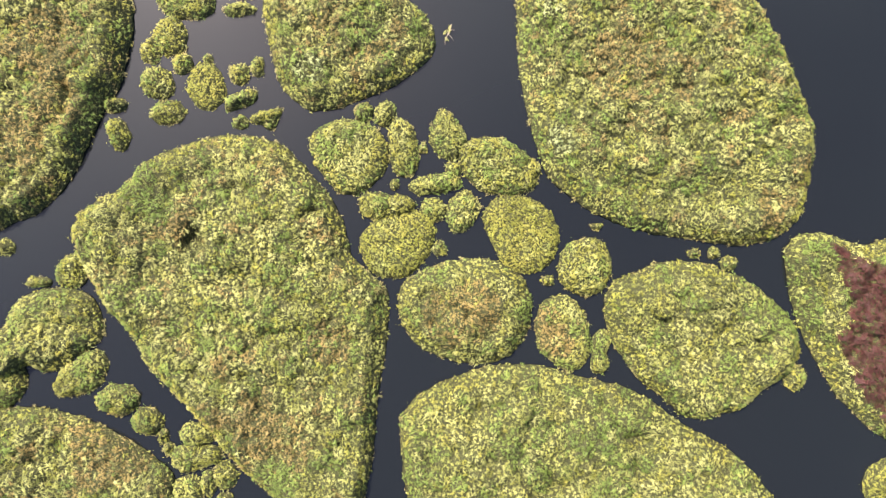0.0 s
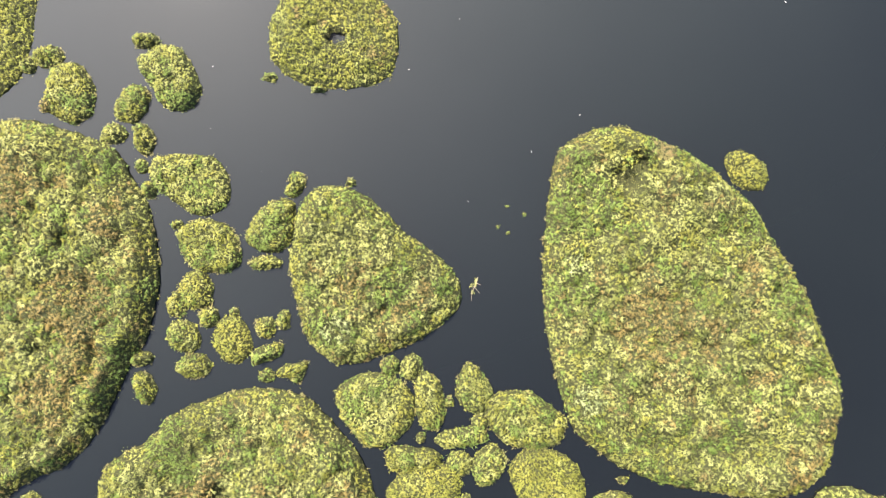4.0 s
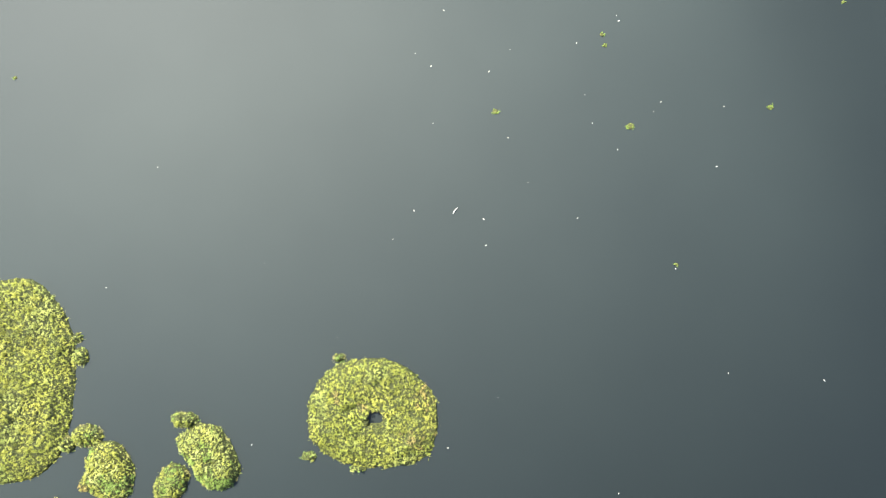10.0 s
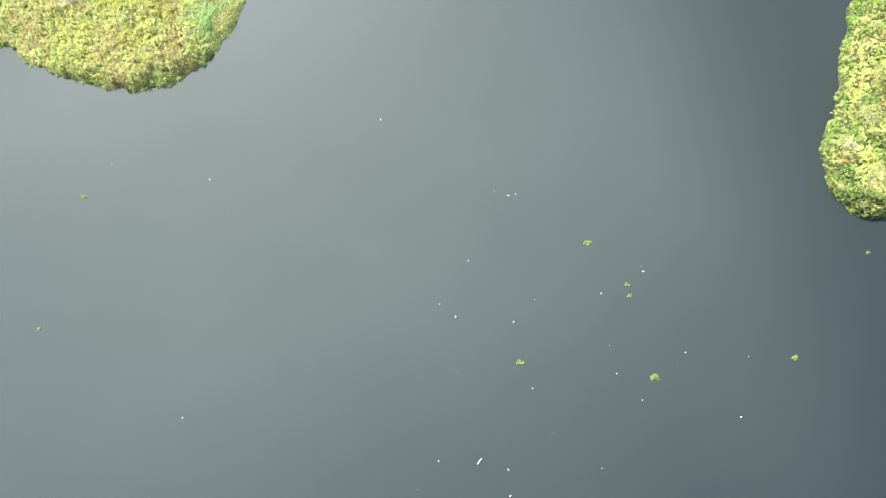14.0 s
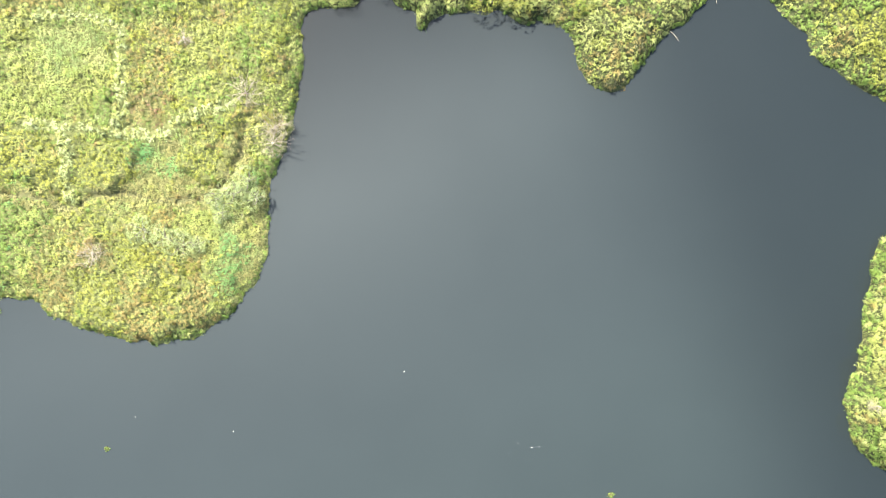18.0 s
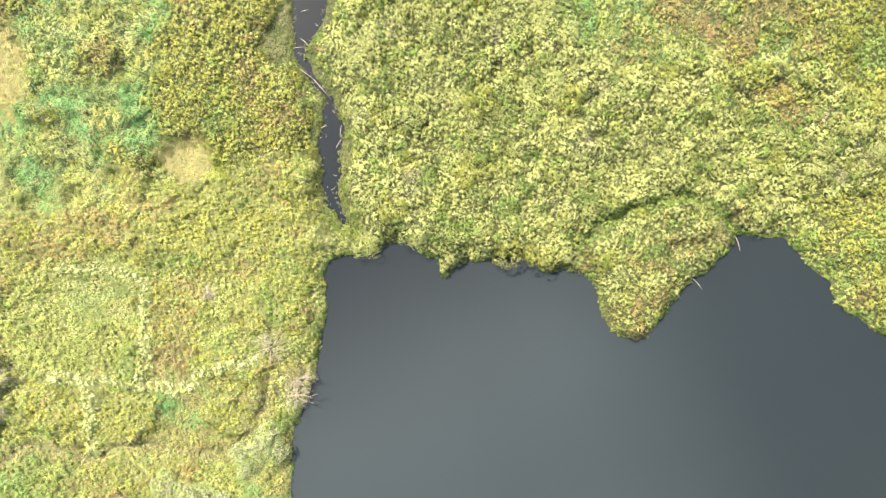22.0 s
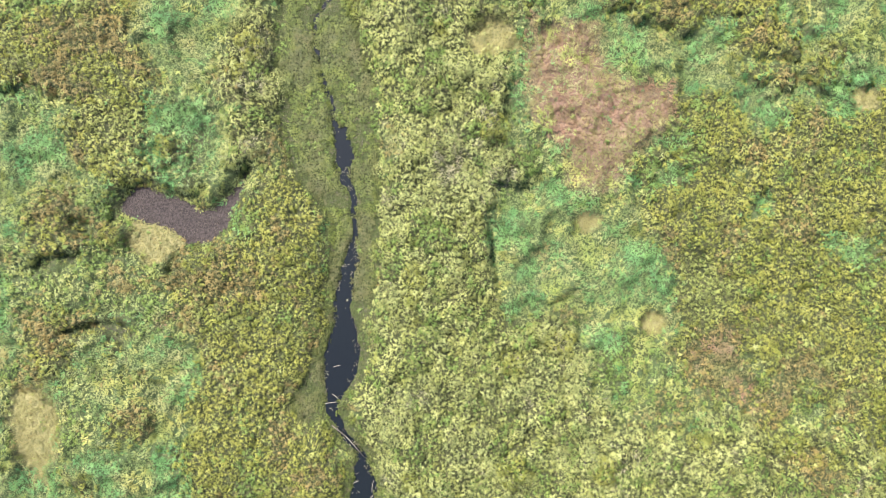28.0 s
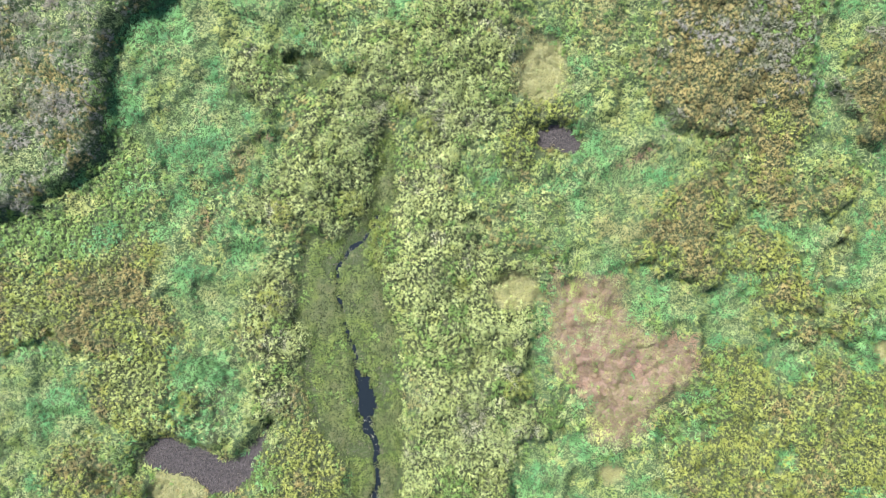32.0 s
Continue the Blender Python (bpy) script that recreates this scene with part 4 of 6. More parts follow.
# plant communities: height, relief of small, middle and broad heads, folds, grassiness, bushiness, then the plants and their shares
COMMUNITIES = {
    "meadow": ((0.35, 0.22, 0.22, 0.25, 0.0, 0.3, 0), (("green", 0.10), ("leaf", 0.36), ("yellow", 0.24), ("fresh", 0.12), ("dry", 0.18))),
    "marsh": ((0.36, 0.2, 0.28, 0.3, 0.6, 0.7, 0), (("grass", 0.12), ("sward", 0.30), ("fresh", 0.12), ("green", 0.12), ("leaf", 0.16), ("dry", 0.14), ("straw", 0.04))),
    "thicket": ((0.65, 0.24, 0.75, 0.85, 0.0, 0.0, 1), (("green", 0.11), ("leaf", 0.36), ("shrub", 0.46), ("bleached", 0.07))),
    "tall": ((0.65, 0.22, 0.85, 0.95, 0.0, 0.0, 1), (("green", 0.07), ("leaf", 0.25), ("shrub", 0.60), ("bleached", 0.08))),
    "bank": ((1.00, 0.26, 0.80, 0.90, 0.0, 0.0, 0), (("green", 0.14), ("leaf", 0.42), ("shrub", 0.26), ("dry", 0.18))),
    "yellow": ((0.60, 0.26, 0.50, 0.40, 0.0, 0.0, 0), (("green", 0.08), ("yellow", 0.70), ("leaf", 0.14), ("dry", 0.08))),
    "browny": ((0.60, 0.26, 0.50, 0.40, 0.0, 0.0, 0), (("leaf", 0.14), ("yellow", 0.46), ("dry", 0.40))),
    "bushy": ((0.80, 0.30, 0.50, 0.60, 0.0, 0.0, 0), (("green", 0.14), ("yellow", 0.62), ("dry", 0.24))),
    "dark": ((1.00, 0.30, 0.55, 0.75, 0.0, 0.0, 0), (("green", 0.16), ("hill", 0.42), ("dry", 0.42))),
    "ochre": ((0.45, 0.26, 0.28, 0.25, 0.0, 0.1, 0), (("yellow", 0.42), ("leaf", 0.22), ("dry", 0.36))),
    "russet": ((0.45, 0.26, 0.30, 0.25, 0.0, 0.1, 0), (("leaf", 0.32), ("yellow", 0.20), ("dry", 0.36), ("red", 0.12))),
    "headland": ((0.55, 0.30, 0.45, 0.55, 0.0, 0.0, 0), (("shrub", 0.38), ("leaf", 0.38), ("dry", 0.20), ("bleached", 0.04))),
    "pink": ((0.30, 0.16, 0.12, 0.10, 0.2, 0.6, 0), (("dry", 0.32), ("red", 0.38), ("straw", 0.30))),
    "mint": ((0.24, 0.10, 0.12, 0.10, 1.1, 1.0, 0), (("grass", 0.20), ("sward", 0.54), ("fresh", 0.20), ("leaf", 0.06))),
    "teal": ((0.20, 0.08, 0.10, 0.08, 1.1, 1.0, 0), (("grass", 0.66), ("sward", 0.26), ("green", 0.08))),
    "lush": ((0.45, 0.22, 0.28, 0.25, 0.2, 0.5, 0), (("grass", 0.20), ("green", 0.66), ("fresh", 0.14))),
    "sage": ((0.42, 0.12, 0.12, 0.10, 0.4, 1.0, 0), (("grass", 0.30), ("sward", 0.48), ("leaf", 0.08), ("straw", 0.14))),
    "fresh": ((0.28, 0.14, 0.12, 0.10, 0.4, 1.0, 0), (("sward", 0.22), ("fresh", 0.64), ("leaf", 0.14))),
    "plot": ((0.45, 0.16, 0.14, 0.10, 0.0, 1.0, 0), (("sward", 0.46), ("fresh", 0.36), ("leaf", 0.18))),
    "strawy": ((0.42, 0.12, 0.10, 0.08, 0.0, 1.0, 0), (("sward", 0.20), ("straw", 0.60), ("fresh", 0.20))),
    "silver": ((0.55, 0.26, 0.40, 0.40, 0.0, 0.2, 0), (("grass", 0.28), ("silver", 0.50), ("green", 0.22))),
    "litter": ((0.14, 0.06, 0.06, 0.05, 0.0, 0.6, 0), (("litter", 0.60), ("sward", 0.40))),
    "sedge": ((0.14, 0.05, 0.04, 0.03, 0.0, 0.6, 0), (("sedge", 0.85), ("green", 0.15))),
}
NAMES = list(COMMUNITIES)
vx, vy = wx + 7.0 * (fbm(gx, gy, 5.0, 23, 4) - 0.5), wy + 7.0 * (fbm(gx, gy, 5.0, 24, 4) - 0.5)
inland_edge = 139 + 7 * (fbm(gx, gy, 9.0, 45) - 0.5)
code = np.where(gy > inland_edge, NAMES.index("marsh"), NAMES.index("meadow"))
shape = [np.where(gy > inland_edge, a, b).astype(float) for a, b in zip(COMMUNITIES["marsh"][0], COMMUNITIES["meadow"][0])]


def patch(name, points, soft=0.7, ragged=1.5):
    """Gives a stretch of the bank to one community, with a ragged edge."""
    line = spline(points, True, 3)
    (ax, ay), (bx, by) = line.min(0) - 3, line.max(0) + 3
    i0, i1 = (int(np.clip((v - X0) / STEP, 0, gx.shape[1])) for v in (ax, bx))
    j0, j1 = (int(np.clip((v - Y0) / STEP, 0, gx.shape[0])) for v in (ay, by))
    if i1 <= i0 or j1 <= j0:
        return
    box = (slice(j0, j1), slice(i0, i1))
    inside = distance(vx[box], vy[box], line, True) + ragged * (fbm(gx[box], gy[box], 1.8, 44, 3) - 0.5)
    share = np.clip(inside / soft + 0.5, 0, 1)
    code[box] = np.where(inside > 0, NAMES.index(name), code[box])
    for k, value in enumerate(COMMUNITIES[name][0]):
        shape[k][box] += (value - shape[k][box]) * share


def oval(name, x, y, rx, ry):
    a = np.arange(10) / 10 * 2 * np.pi
    patch(name, np.stack([x + rx * np.cos(a), y + ry * np.sin(a)], -1), 0.7, 0.9 + 0.5 * min(rx, ry))


# the headland and the fields behind it
patch("browny", [(-59.2, 135.8), (-46.5, 136.3), (-39.8, 132.1), (-40.1, 128.9), (-49.7, 128.9), (-59.2, 126.2)], 3.5, 3.0)
patch("yellow", [(-39.8, 150.6), (-36.9, 154.4), (-30.0, 152.8), (-25.2, 145.3), (-23.9, 136.9), (-24.2, 131.0), (-28.4, 129.2), (-38.0, 131.0), (-40.4, 133.1), (-42.2, 140.0)], 3.5, 3.0)
patch("plot", [(-50.2, 128.1), (-40.4, 128.6), (-40.1, 119.1), (-49.7, 119.6), (-51.8, 123.6)], 3.5, 3.0)
patch("russet", [(-39.6, 128.6), (-31.6, 128.9), (-25.2, 127.8), (-25.5, 121.7), (-30.0, 121.5), (-34.8, 119.3), (-39.6, 118.6)], 3.5, 3.0)
oval("yellow", -29.2, 125.2, 3.5, 2.1)
oval("yellow", -34.3, 121.3, 2.7, 2.0)
oval("pink", -38.1, 120.4, 1.4, 1.7)
oval("silver", -42.0, 120.8, 1.5, 2.2)
oval("fresh", -51.2, 120.9, 3.2, 1.6)
patch("yellow", [(-50.4, 118.2), (-45.0, 118.2), (-45.1, 112.7), (-51.2, 113.5), (-52.8, 115.6)])
patch("yellow", [(-44.6, 117.7), (-40.4, 116.8), (-40.9, 113.5), (-44.3, 113.0)])
patch("sage", [(-40.4, 117.8), (-34.8, 118.0), (-31.6, 119.6), (-33.5, 114.0), (-39.6, 114.0)])
patch("yellow", [(-33.7, 118.6), (-30.0, 120.4), (-29.5, 113.2), (-32.1, 112.9), (-34.3, 114.1)])
patch("strawy", [(-44.1, 112.9), (-39.0, 114.5), (-34.3, 114.1), (-32.4, 111.5), (-36.9, 112.3), (-42.2, 112.3)])
patch("lush", [(-56.0, 111.9), (-49.7, 112.7), (-46.9, 111.4), (-47.3, 105.0), (-49.7, 102.9), (-56.0, 104.0)])
patch("ochre", [(-46.9, 111.0), (-39.6, 111.5), (-33.7, 110.3), (-35.1, 107.1), (-30.3, 102.9), (-34.8, 99.7), (-39.6, 99.1), (-47.5, 102.4), (-47.3, 107.1)])
oval("russet", -42.0, 106.6, 1.9, 1.6)
oval("yellow", -37.7, 106.4, 1.9, 1.3)
oval("yellow", -37.7, 99.6, 6.2, 1.2)
oval("fresh", -33.2, 108.2, 3.8, 2.7)
oval("sage", -30.0, 104.8, 2.7, 2.4)
patch("strawy", [(-29.1, 112.5), (-26.7, 112.2), (-26.9, 106.6), (-28.7, 102.9), (-30.0, 105.0), (-29.2, 108.2)])
oval("lush", -27.1, 114.7, 0.8, 1.2)
# the west bank of the channel
patch("marsh", [(-64.1, 166.0), (-40.2, 166.0), (-37.8, 155.9), (-45.0, 153.2), (-50.3, 153.5), (-64.1, 152.7)])
patch("mint", [(-64.1, 144.2), (-50.8, 144.8), (-48.7, 143.2), (-47.6, 149.5), (-43.9, 153.0), (-37.5, 155.4), (-39.7, 145.8), (-42.6, 140.5), (-44.4, 135.7), (-50.3, 133.6), (-64.1, 134.7)])
oval("browny", -49.0, 142.9, 1.3, 1.3)
oval("teal", -52.7, 142.0, 1.9, 1.5)
oval("browny", -43.9, 149.0, 2.1, 2.1)
oval("teal", -42.6, 153.1, 2.9, 1.5)
patch("browny", [(-33.6, 171.1), (-31.5, 172.2), (-29.4, 171.1), (-28.1, 168.5), (-26.8, 166.3), (-26.4, 158.4), (-27.8, 155.2), (-29.9, 151.5), (-27.8, 148.8), (-25.2, 147.1), (-25.4, 140.4), (-41.1, 140.4), (-40.5, 144.6), (-37.1, 148.8), (-39.0, 154.1), (-37.9, 158.4), (-40.0, 161.6), (-39.9, 164.5), (-36.0, 166.6), (-35.5, 169.5)])
patch("yellow", [(-39.1, 159.6), (-33.3, 160.1), (-27.5, 159.6), (-26.7, 156.4), (-29.6, 150.1), (-26.9, 147.9), (-24.8, 146.9), (-24.6, 135.7), (-23.8, 131.5), (-32.8, 132.6), (-40.2, 133.6), (-42.9, 139.5), (-40.2, 144.8), (-38.1, 151.7)])
patch("yellow", [(-33.6, 171.2), (-31.5, 172.2), (-29.4, 171.1), (-27.9, 168.5), (-26.6, 166.3), (-26.3, 158.4), (-27.8, 155.2), (-29.9, 151.5), (-32.6, 153.6), (-29.9, 158.4), (-29.9, 165.8), (-32.1, 167.4), (-35.8, 166.9), (-35.5, 169.5)])
oval("browny", -28.8, 146.4, 3.5, 3.2)
oval("fresh", -36.8, 139.5, 3.5, 2.4)
oval("browny", -52.7, 132.3, 6.2, 1.9)
patch("browny", [(-66.0, 189.2), (-46.9, 189.2), (-44.3, 183.3), (-46.9, 179.6), (-54.3, 179.1), (-66.0, 180.1)])
oval("mint", -40.8, 183.6, 4.6, 3.5)
oval("teal", -40.3, 175.9, 5.1, 3.8)
oval("mint", -44.0, 148.6, 4.6, 7.8)
oval("browny", -51.3, 165.8, 4.2, 2.7)
oval("browny", -50.6, 156.0, 3.8, 2.9)
oval("browny", -44.5, 149.1, 2.4, 2.4)
oval("mint", -53.0, 173.5, 6.7, 4.6)
oval("browny", -42.9, 171.8, 1.3, 1.7)
oval("fresh", -40.5, 174.0, 1.6, 1.3)
oval("mint", -38.2, 169.8, 1.9, 1.9)
oval("teal", -57.0, 159.5, 2.7, 3.2)
oval("teal", -55.9, 154.1, 1.6, 1.1)
# further north, west of the stream
patch("lush", [(-48.2, 213.2), (-44.8, 213.2), (-46.1, 202.6), (-46.6, 195.2), (-48.8, 188.3), (-55.9, 185.1), (-62.3, 184.6), (-62.3, 190.4), (-55.9, 193.0), (-49.0, 195.2)])
patch("mint", [(-45.3, 213.2), (-33.6, 213.2), (-34.2, 200.5), (-34.2, 195.2), (-36.8, 193.0), (-38.4, 195.2), (-43.2, 188.3), (-46.4, 188.5), (-46.8, 195.2)])
oval("sage", -40.5, 200.2, 2.7, 3.5)
oval("teal", -44.9, 193.6, 1.7, 4.3)
oval("teal", -34.6, 199.4, 1.7, 1.6)
oval("pink", -37.0, 196.0, 1.7, 2.4)
oval("russet", -41.2, 194.1, 1.5, 1.1)
oval("pink", -39.3, 190.9, 1.2, 1.6)
oval("thicket", -35.2, 203.1, 2.7, 3.2)
patch("browny", [(-62.3, 185.1), (-55.9, 187.7), (-48.8, 189.3), (-43.7, 187.7), (-44.0, 180.8), (-51.2, 179.0), (-62.3, 178.7)])
patch("mint", [(-43.7, 187.7), (-39.0, 189.9), (-35.8, 189.9), (-31.5, 188.3), (-32.1, 183.0), (-35.8, 181.4), (-43.2, 180.3)])
oval("teal", -39.7, 185.2, 2.4, 1.7)
oval("teal", -34.4, 186.7, 1.9, 2.1)
oval("yellow", -32.3, 184.6, 1.3, 1.6)
oval("mint", -54.1, 173.4, 8.3, 5.9)
oval("browny", -46.6, 175.5, 2.9, 3.8)
oval("browny", -51.0, 166.3, 3.3, 2.9)
oval("teal", -54.1, 177.4, 1.9, 1.9)
oval("teal", -40.0, 176.1, 3.8, 3.2)
oval("litter", -37.9, 174.7, 0.8, 2.9)
oval("mint", -35.8, 173.7, 2.1, 2.4)
oval("browny", -43.1, 172.2, 1.5, 1.5)
oval("strawy", -40.7, 174.6, 1.3, 0.9)
oval("fresh", -38.7, 170.8, 1.9, 1.6)
patch("thicket", [(-37.1, 179.3), (-35.8, 181.9), (-31.5, 187.7), (-30.2, 182.4), (-31.3, 173.9), (-32.6, 173.9), (-34.2, 171.8), (-34.7, 175.5)])
patch("thicket", [(-35.8, 190.9), (-33.1, 195.2), (-29.4, 200.5), (-27.3, 204.7), (-25.2, 210.0), (-18.8, 209.0), (-22.0, 203.7), (-22.2, 199.4), (-23.7, 197.3), (-24.1, 192.5), (-27.5, 188.9), (-30.5, 189.6), (-31.0, 191.7), (-34.2, 189.6)])
oval("tall", -27.0, 193.6, 3.5, 4.8)
oval("sedge", -29.7, 203.9, 2.4, 1.3)
# east of the channel
patch("thicket", [(-22.2, 196.0), (-25.2, 189.9), (-22.8, 187.5), (-24.0, 183.0), (-22.0, 179.3), (-21.4, 168.6), (-21.7, 158.0), (-10.3, 158.0), (-11.8, 163.3), (-11.8, 168.6), (-6.9, 171.6), (-7.1, 173.3), (-11.4, 174.4), (-12.4, 177.1), (-9.8, 181.9), (-10.3, 185.1), (-14.5, 188.3), (-16.7, 195.2), (-12.4, 199.9), (-11.9, 205.8), (-12.4, 213.2), (-18.8, 213.2), (-22.0, 202.6), (-18.8, 200.5)])
patch("marsh", [(-15.1, 195.7), (-11.4, 199.4), (-8.7, 195.2), (-6.6, 189.9), (-6.3, 185.6), (-9.2, 185.0), (-12.4, 189.9)])
oval("browny", -7.9, 186.5, 1.9, 1.2)
oval("litter", -13.6, 188.7, 1.4, 1.5)
oval("yellow", -9.0, 199.3, 3.5, 2.8)
patch("thicket", [(-23.6, 188.6), (-15.1, 188.6), (-9.8, 184.9), (-10.3, 181.2), (-11.9, 175.9), (-6.9, 173.0), (-7.7, 171.1), (-10.8, 168.5), (-11.5, 163.7), (-9.8, 158.4), (-4.5, 156.3), (-1.3, 152.0), (-4.5, 148.8), (0.8, 147.3), (8.8, 147.3), (13.0, 140.4), (13.0, 135.0), (-23.6, 135.0), (-22.5, 145.7), (-25.7, 149.9), (-23.6, 154.1), (-23.6, 157.9), (-21.3, 163.2), (-21.3, 172.2), (-22.0, 177.5), (-23.6, 182.8)])
patch("thicket", [(-21.6, 149.5), (-13.1, 152.7), (-2.5, 152.2), (1.7, 147.9), (13.4, 148.5), (21.3, 147.9), (30.4, 149.5), (34.6, 143.2), (34.6, 132.6), (22.9, 133.6), (13.4, 133.1), (8.1, 135.7), (0.6, 131.5), (-2.5, 128.3), (-23.8, 130.4), (-21.6, 135.7)])
patch("tall", [(-19.0, 135.7), (-7.8, 136.8), (0.6, 135.7), (7.0, 136.8), (0.6, 131.0), (-2.5, 128.3), (-13.1, 128.3), (-18.5, 131.5), (-21.6, 130.4), (-21.6, 134.1)])
oval("tall", -20.8, 138.1, 1.9, 3.5)
oval("tall", -21.1, 148.5, 2.7, 3.2)
oval("tall", 9.7, 142.2, 1.6, 0.9)
patch("headland", [(2.2, 132.6), (6.0, 135.2), (9.7, 135.2), (14.4, 132.6), (11.3, 128.3), (8.1, 124.6), (5.4, 122.2), (2.5, 123.5), (0.6, 128.8)])
oval("pink", 10.7, 132.2, 2.1, 0.9)
patch("yellow", [(22.4, 133.6), (30.4, 138.9), (37.3, 138.9), (37.3, 117.7), (30.4, 119.8), (24.0, 128.3)])
oval("yellow", 27.7, 152.7, 7.0, 3.2)
oval("browny", 19.2, 144.5, 2.7, 1.3)
# the open grass and bushes in the east
patch("mint", [(-11.3, 167.9), (-7.7, 170.6), (-4.5, 172.2), (-3.4, 169.5), (0.8, 172.2), (2.4, 166.9), (6.1, 165.8), (6.7, 158.4), (5.6, 151.5), (-1.3, 151.0), (-4.5, 158.4), (-9.2, 158.4), (-10.8, 163.7)])
oval("teal", -9.9, 164.8, 1.7, 2.1)
oval("teal", -7.4, 169.4, 2.9, 1.7)
oval("teal", 2.4, 171.1, 1.1, 1.1)
oval("teal", 3.5, 163.4, 2.7, 1.9)
oval("fresh", -2.1, 159.5, 1.9, 2.1)
oval("teal", -9.5, 178.6, 1.9, 3.8)
oval("strawy", -5.8, 163.2, 1.3, 1.6)
oval("lush", 2.2, 154.1, 3.5, 3.2)
patch("yellow", [(2.4, 171.8), (4.6, 175.5), (4.3, 179.8), (9.3, 179.3), (10.9, 177.1), (15.2, 178.2), (19.4, 179.3), (22.1, 179.8), (27.9, 176.1), (31.1, 144.2), (16.2, 152.7), (9.9, 158.6), (6.7, 163.3), (3.5, 166.5)])
oval("teal", 5.6, 170.2, 1.6, 1.6)
oval("teal", 13.3, 167.6, 1.3, 1.1)
oval("teal", 3.8, 163.6, 2.9, 1.9)
oval("teal", 22.3, 163.9, 1.8, 1.1)
oval("browny", 17.8, 166.0, 1.6, 1.6)
oval("mint", 10.1, 170.5, 1.3, 1.3)
patch("russet", [(6.1, 165.3), (11.4, 161.6), (13.0, 155.2), (16.8, 151.5), (15.7, 147.8), (9.3, 148.8), (6.7, 155.2), (5.6, 161.6)])
oval("pink", 11.7, 151.2, 1.9, 2.9)
patch("mint", [(-6.1, 202.6), (1.4, 202.6), (7.7, 197.3), (9.3, 189.9), (15.2, 188.3), (16.2, 200.5), (16.8, 213.2), (30.0, 213.2), (30.0, 178.2), (22.1, 179.8), (15.2, 179.3), (9.3, 179.3), (0.3, 180.3), (-6.1, 188.3)])
oval("teal", 16.8, 202.1, 1.1, 2.7)
oval("teal", 13.6, 191.2, 3.2, 1.3)
oval("teal", 20.2, 197.3, 2.4, 2.1)
oval("teal", 13.3, 180.0, 4.0, 1.9)
oval("teal", 22.1, 180.3, 2.7, 2.1)
oval("teal", 15.4, 185.9, 1.3, 2.4)
oval("teal", -5.8, 194.1, 2.4, 1.1)
oval("teal", 2.4, 194.4, 1.6, 0.8)
oval("mint", -4.5, 197.3, 1.6, 1.6)
oval("sage", -0.8, 192.0, 5.4, 3.8)
oval("pink", -0.8, 196.5, 1.6, 1.3)
patch("dark", [(1.9, 201.5), (2.7, 213.2), (16.8, 213.2), (16.0, 202.6), (14.6, 199.9), (13.3, 195.2), (12.0, 192.8), (8.8, 193.3), (9.6, 196.5), (7.2, 198.3), (4.0, 199.9)])
patch("browny", [(10.4, 199.4), (14.6, 201.5), (13.6, 194.6), (12.0, 192.6), (9.1, 193.3), (9.9, 196.8)])
oval("dark", 23.9, 203.9, 4.0, 5.1)
patch("bushy", [(-0.5, 188.8), (3.5, 194.1), (7.2, 193.5), (9.3, 189.9), (7.5, 188.3), (9.9, 186.0), (5.6, 185.4), (0.3, 186.8)])
patch("bushy", [(10.4, 189.4), (13.6, 189.4), (15.2, 185.1), (12.5, 183.4), (9.9, 184.6)])
oval("bushy", 18.2, 192.9, 1.4, 2.0)
oval("bushy", 19.9, 187.9, 1.2, 1.7)
oval("bushy", 13.0, 181.5, 2.9, 1.7)
oval("bushy", 21.0, 182.6, 2.1, 1.2)
oval("bushy", 7.2, 196.4, 1.3, 0.9)
oval("bushy", 16.2, 184.8, 1.1, 0.8)
oval("bushy", 25.8, 200.7, 2.1, 1.9)
oval("sage", 2.0, 182.7, 3.3, 2.4)
oval("lush", 3.0, 181.0, 1.3, 2.0)
oval("lush", 4.2, 175.5, 1.2, 1.6)
oval("bank", 33.0, 100.0, 10.0, 17.0)
oval("dark", -54.6, 117.0, 1.8, 2.8)
# bare and muddy spots, bushes round the mud pool
oval("headland", -41.0, 174.5, 1.2, 1.1)
oval("headland", -44.0, 172.0, 1.2, 1.2)
oval("silver", -38.6, 171.0, 1.3, 0.8)
oval("litter", -48.3, 156.1, 2.3, 1.0)
oval("litter", -52.0, 162.6, 1.7, 0.8)
oval("litter", -49.1, 165.3, 0.9, 1.3)
oval("litter", -40.6, 162.0, 0.7, 1.3)
oval("litter", -11.6, 176.5, 0.7, 2.0)
oval("litter", 17.6, 185.6, 0.7, 1.1)
oval("litter", 20.0, 187.8, 0.9, 1.0)
oval("strawy", -57.4, 155.0, 2.0, 1.6)
oval("pink", -41.6, 156.4, 2.1, 0.9)
oval("strawy", 2.2, 186.7, 0.9, 0.7)
oval("pink", 24.3, 191.0, 1.3, 1.7)
oval("pink", -7.5, 182.9, 1.0, 1.1)
oval("fresh", -7.0, 197.4, 0.9, 0.9)
base, fine, middle, broad, folds, grassy, bushes = shape

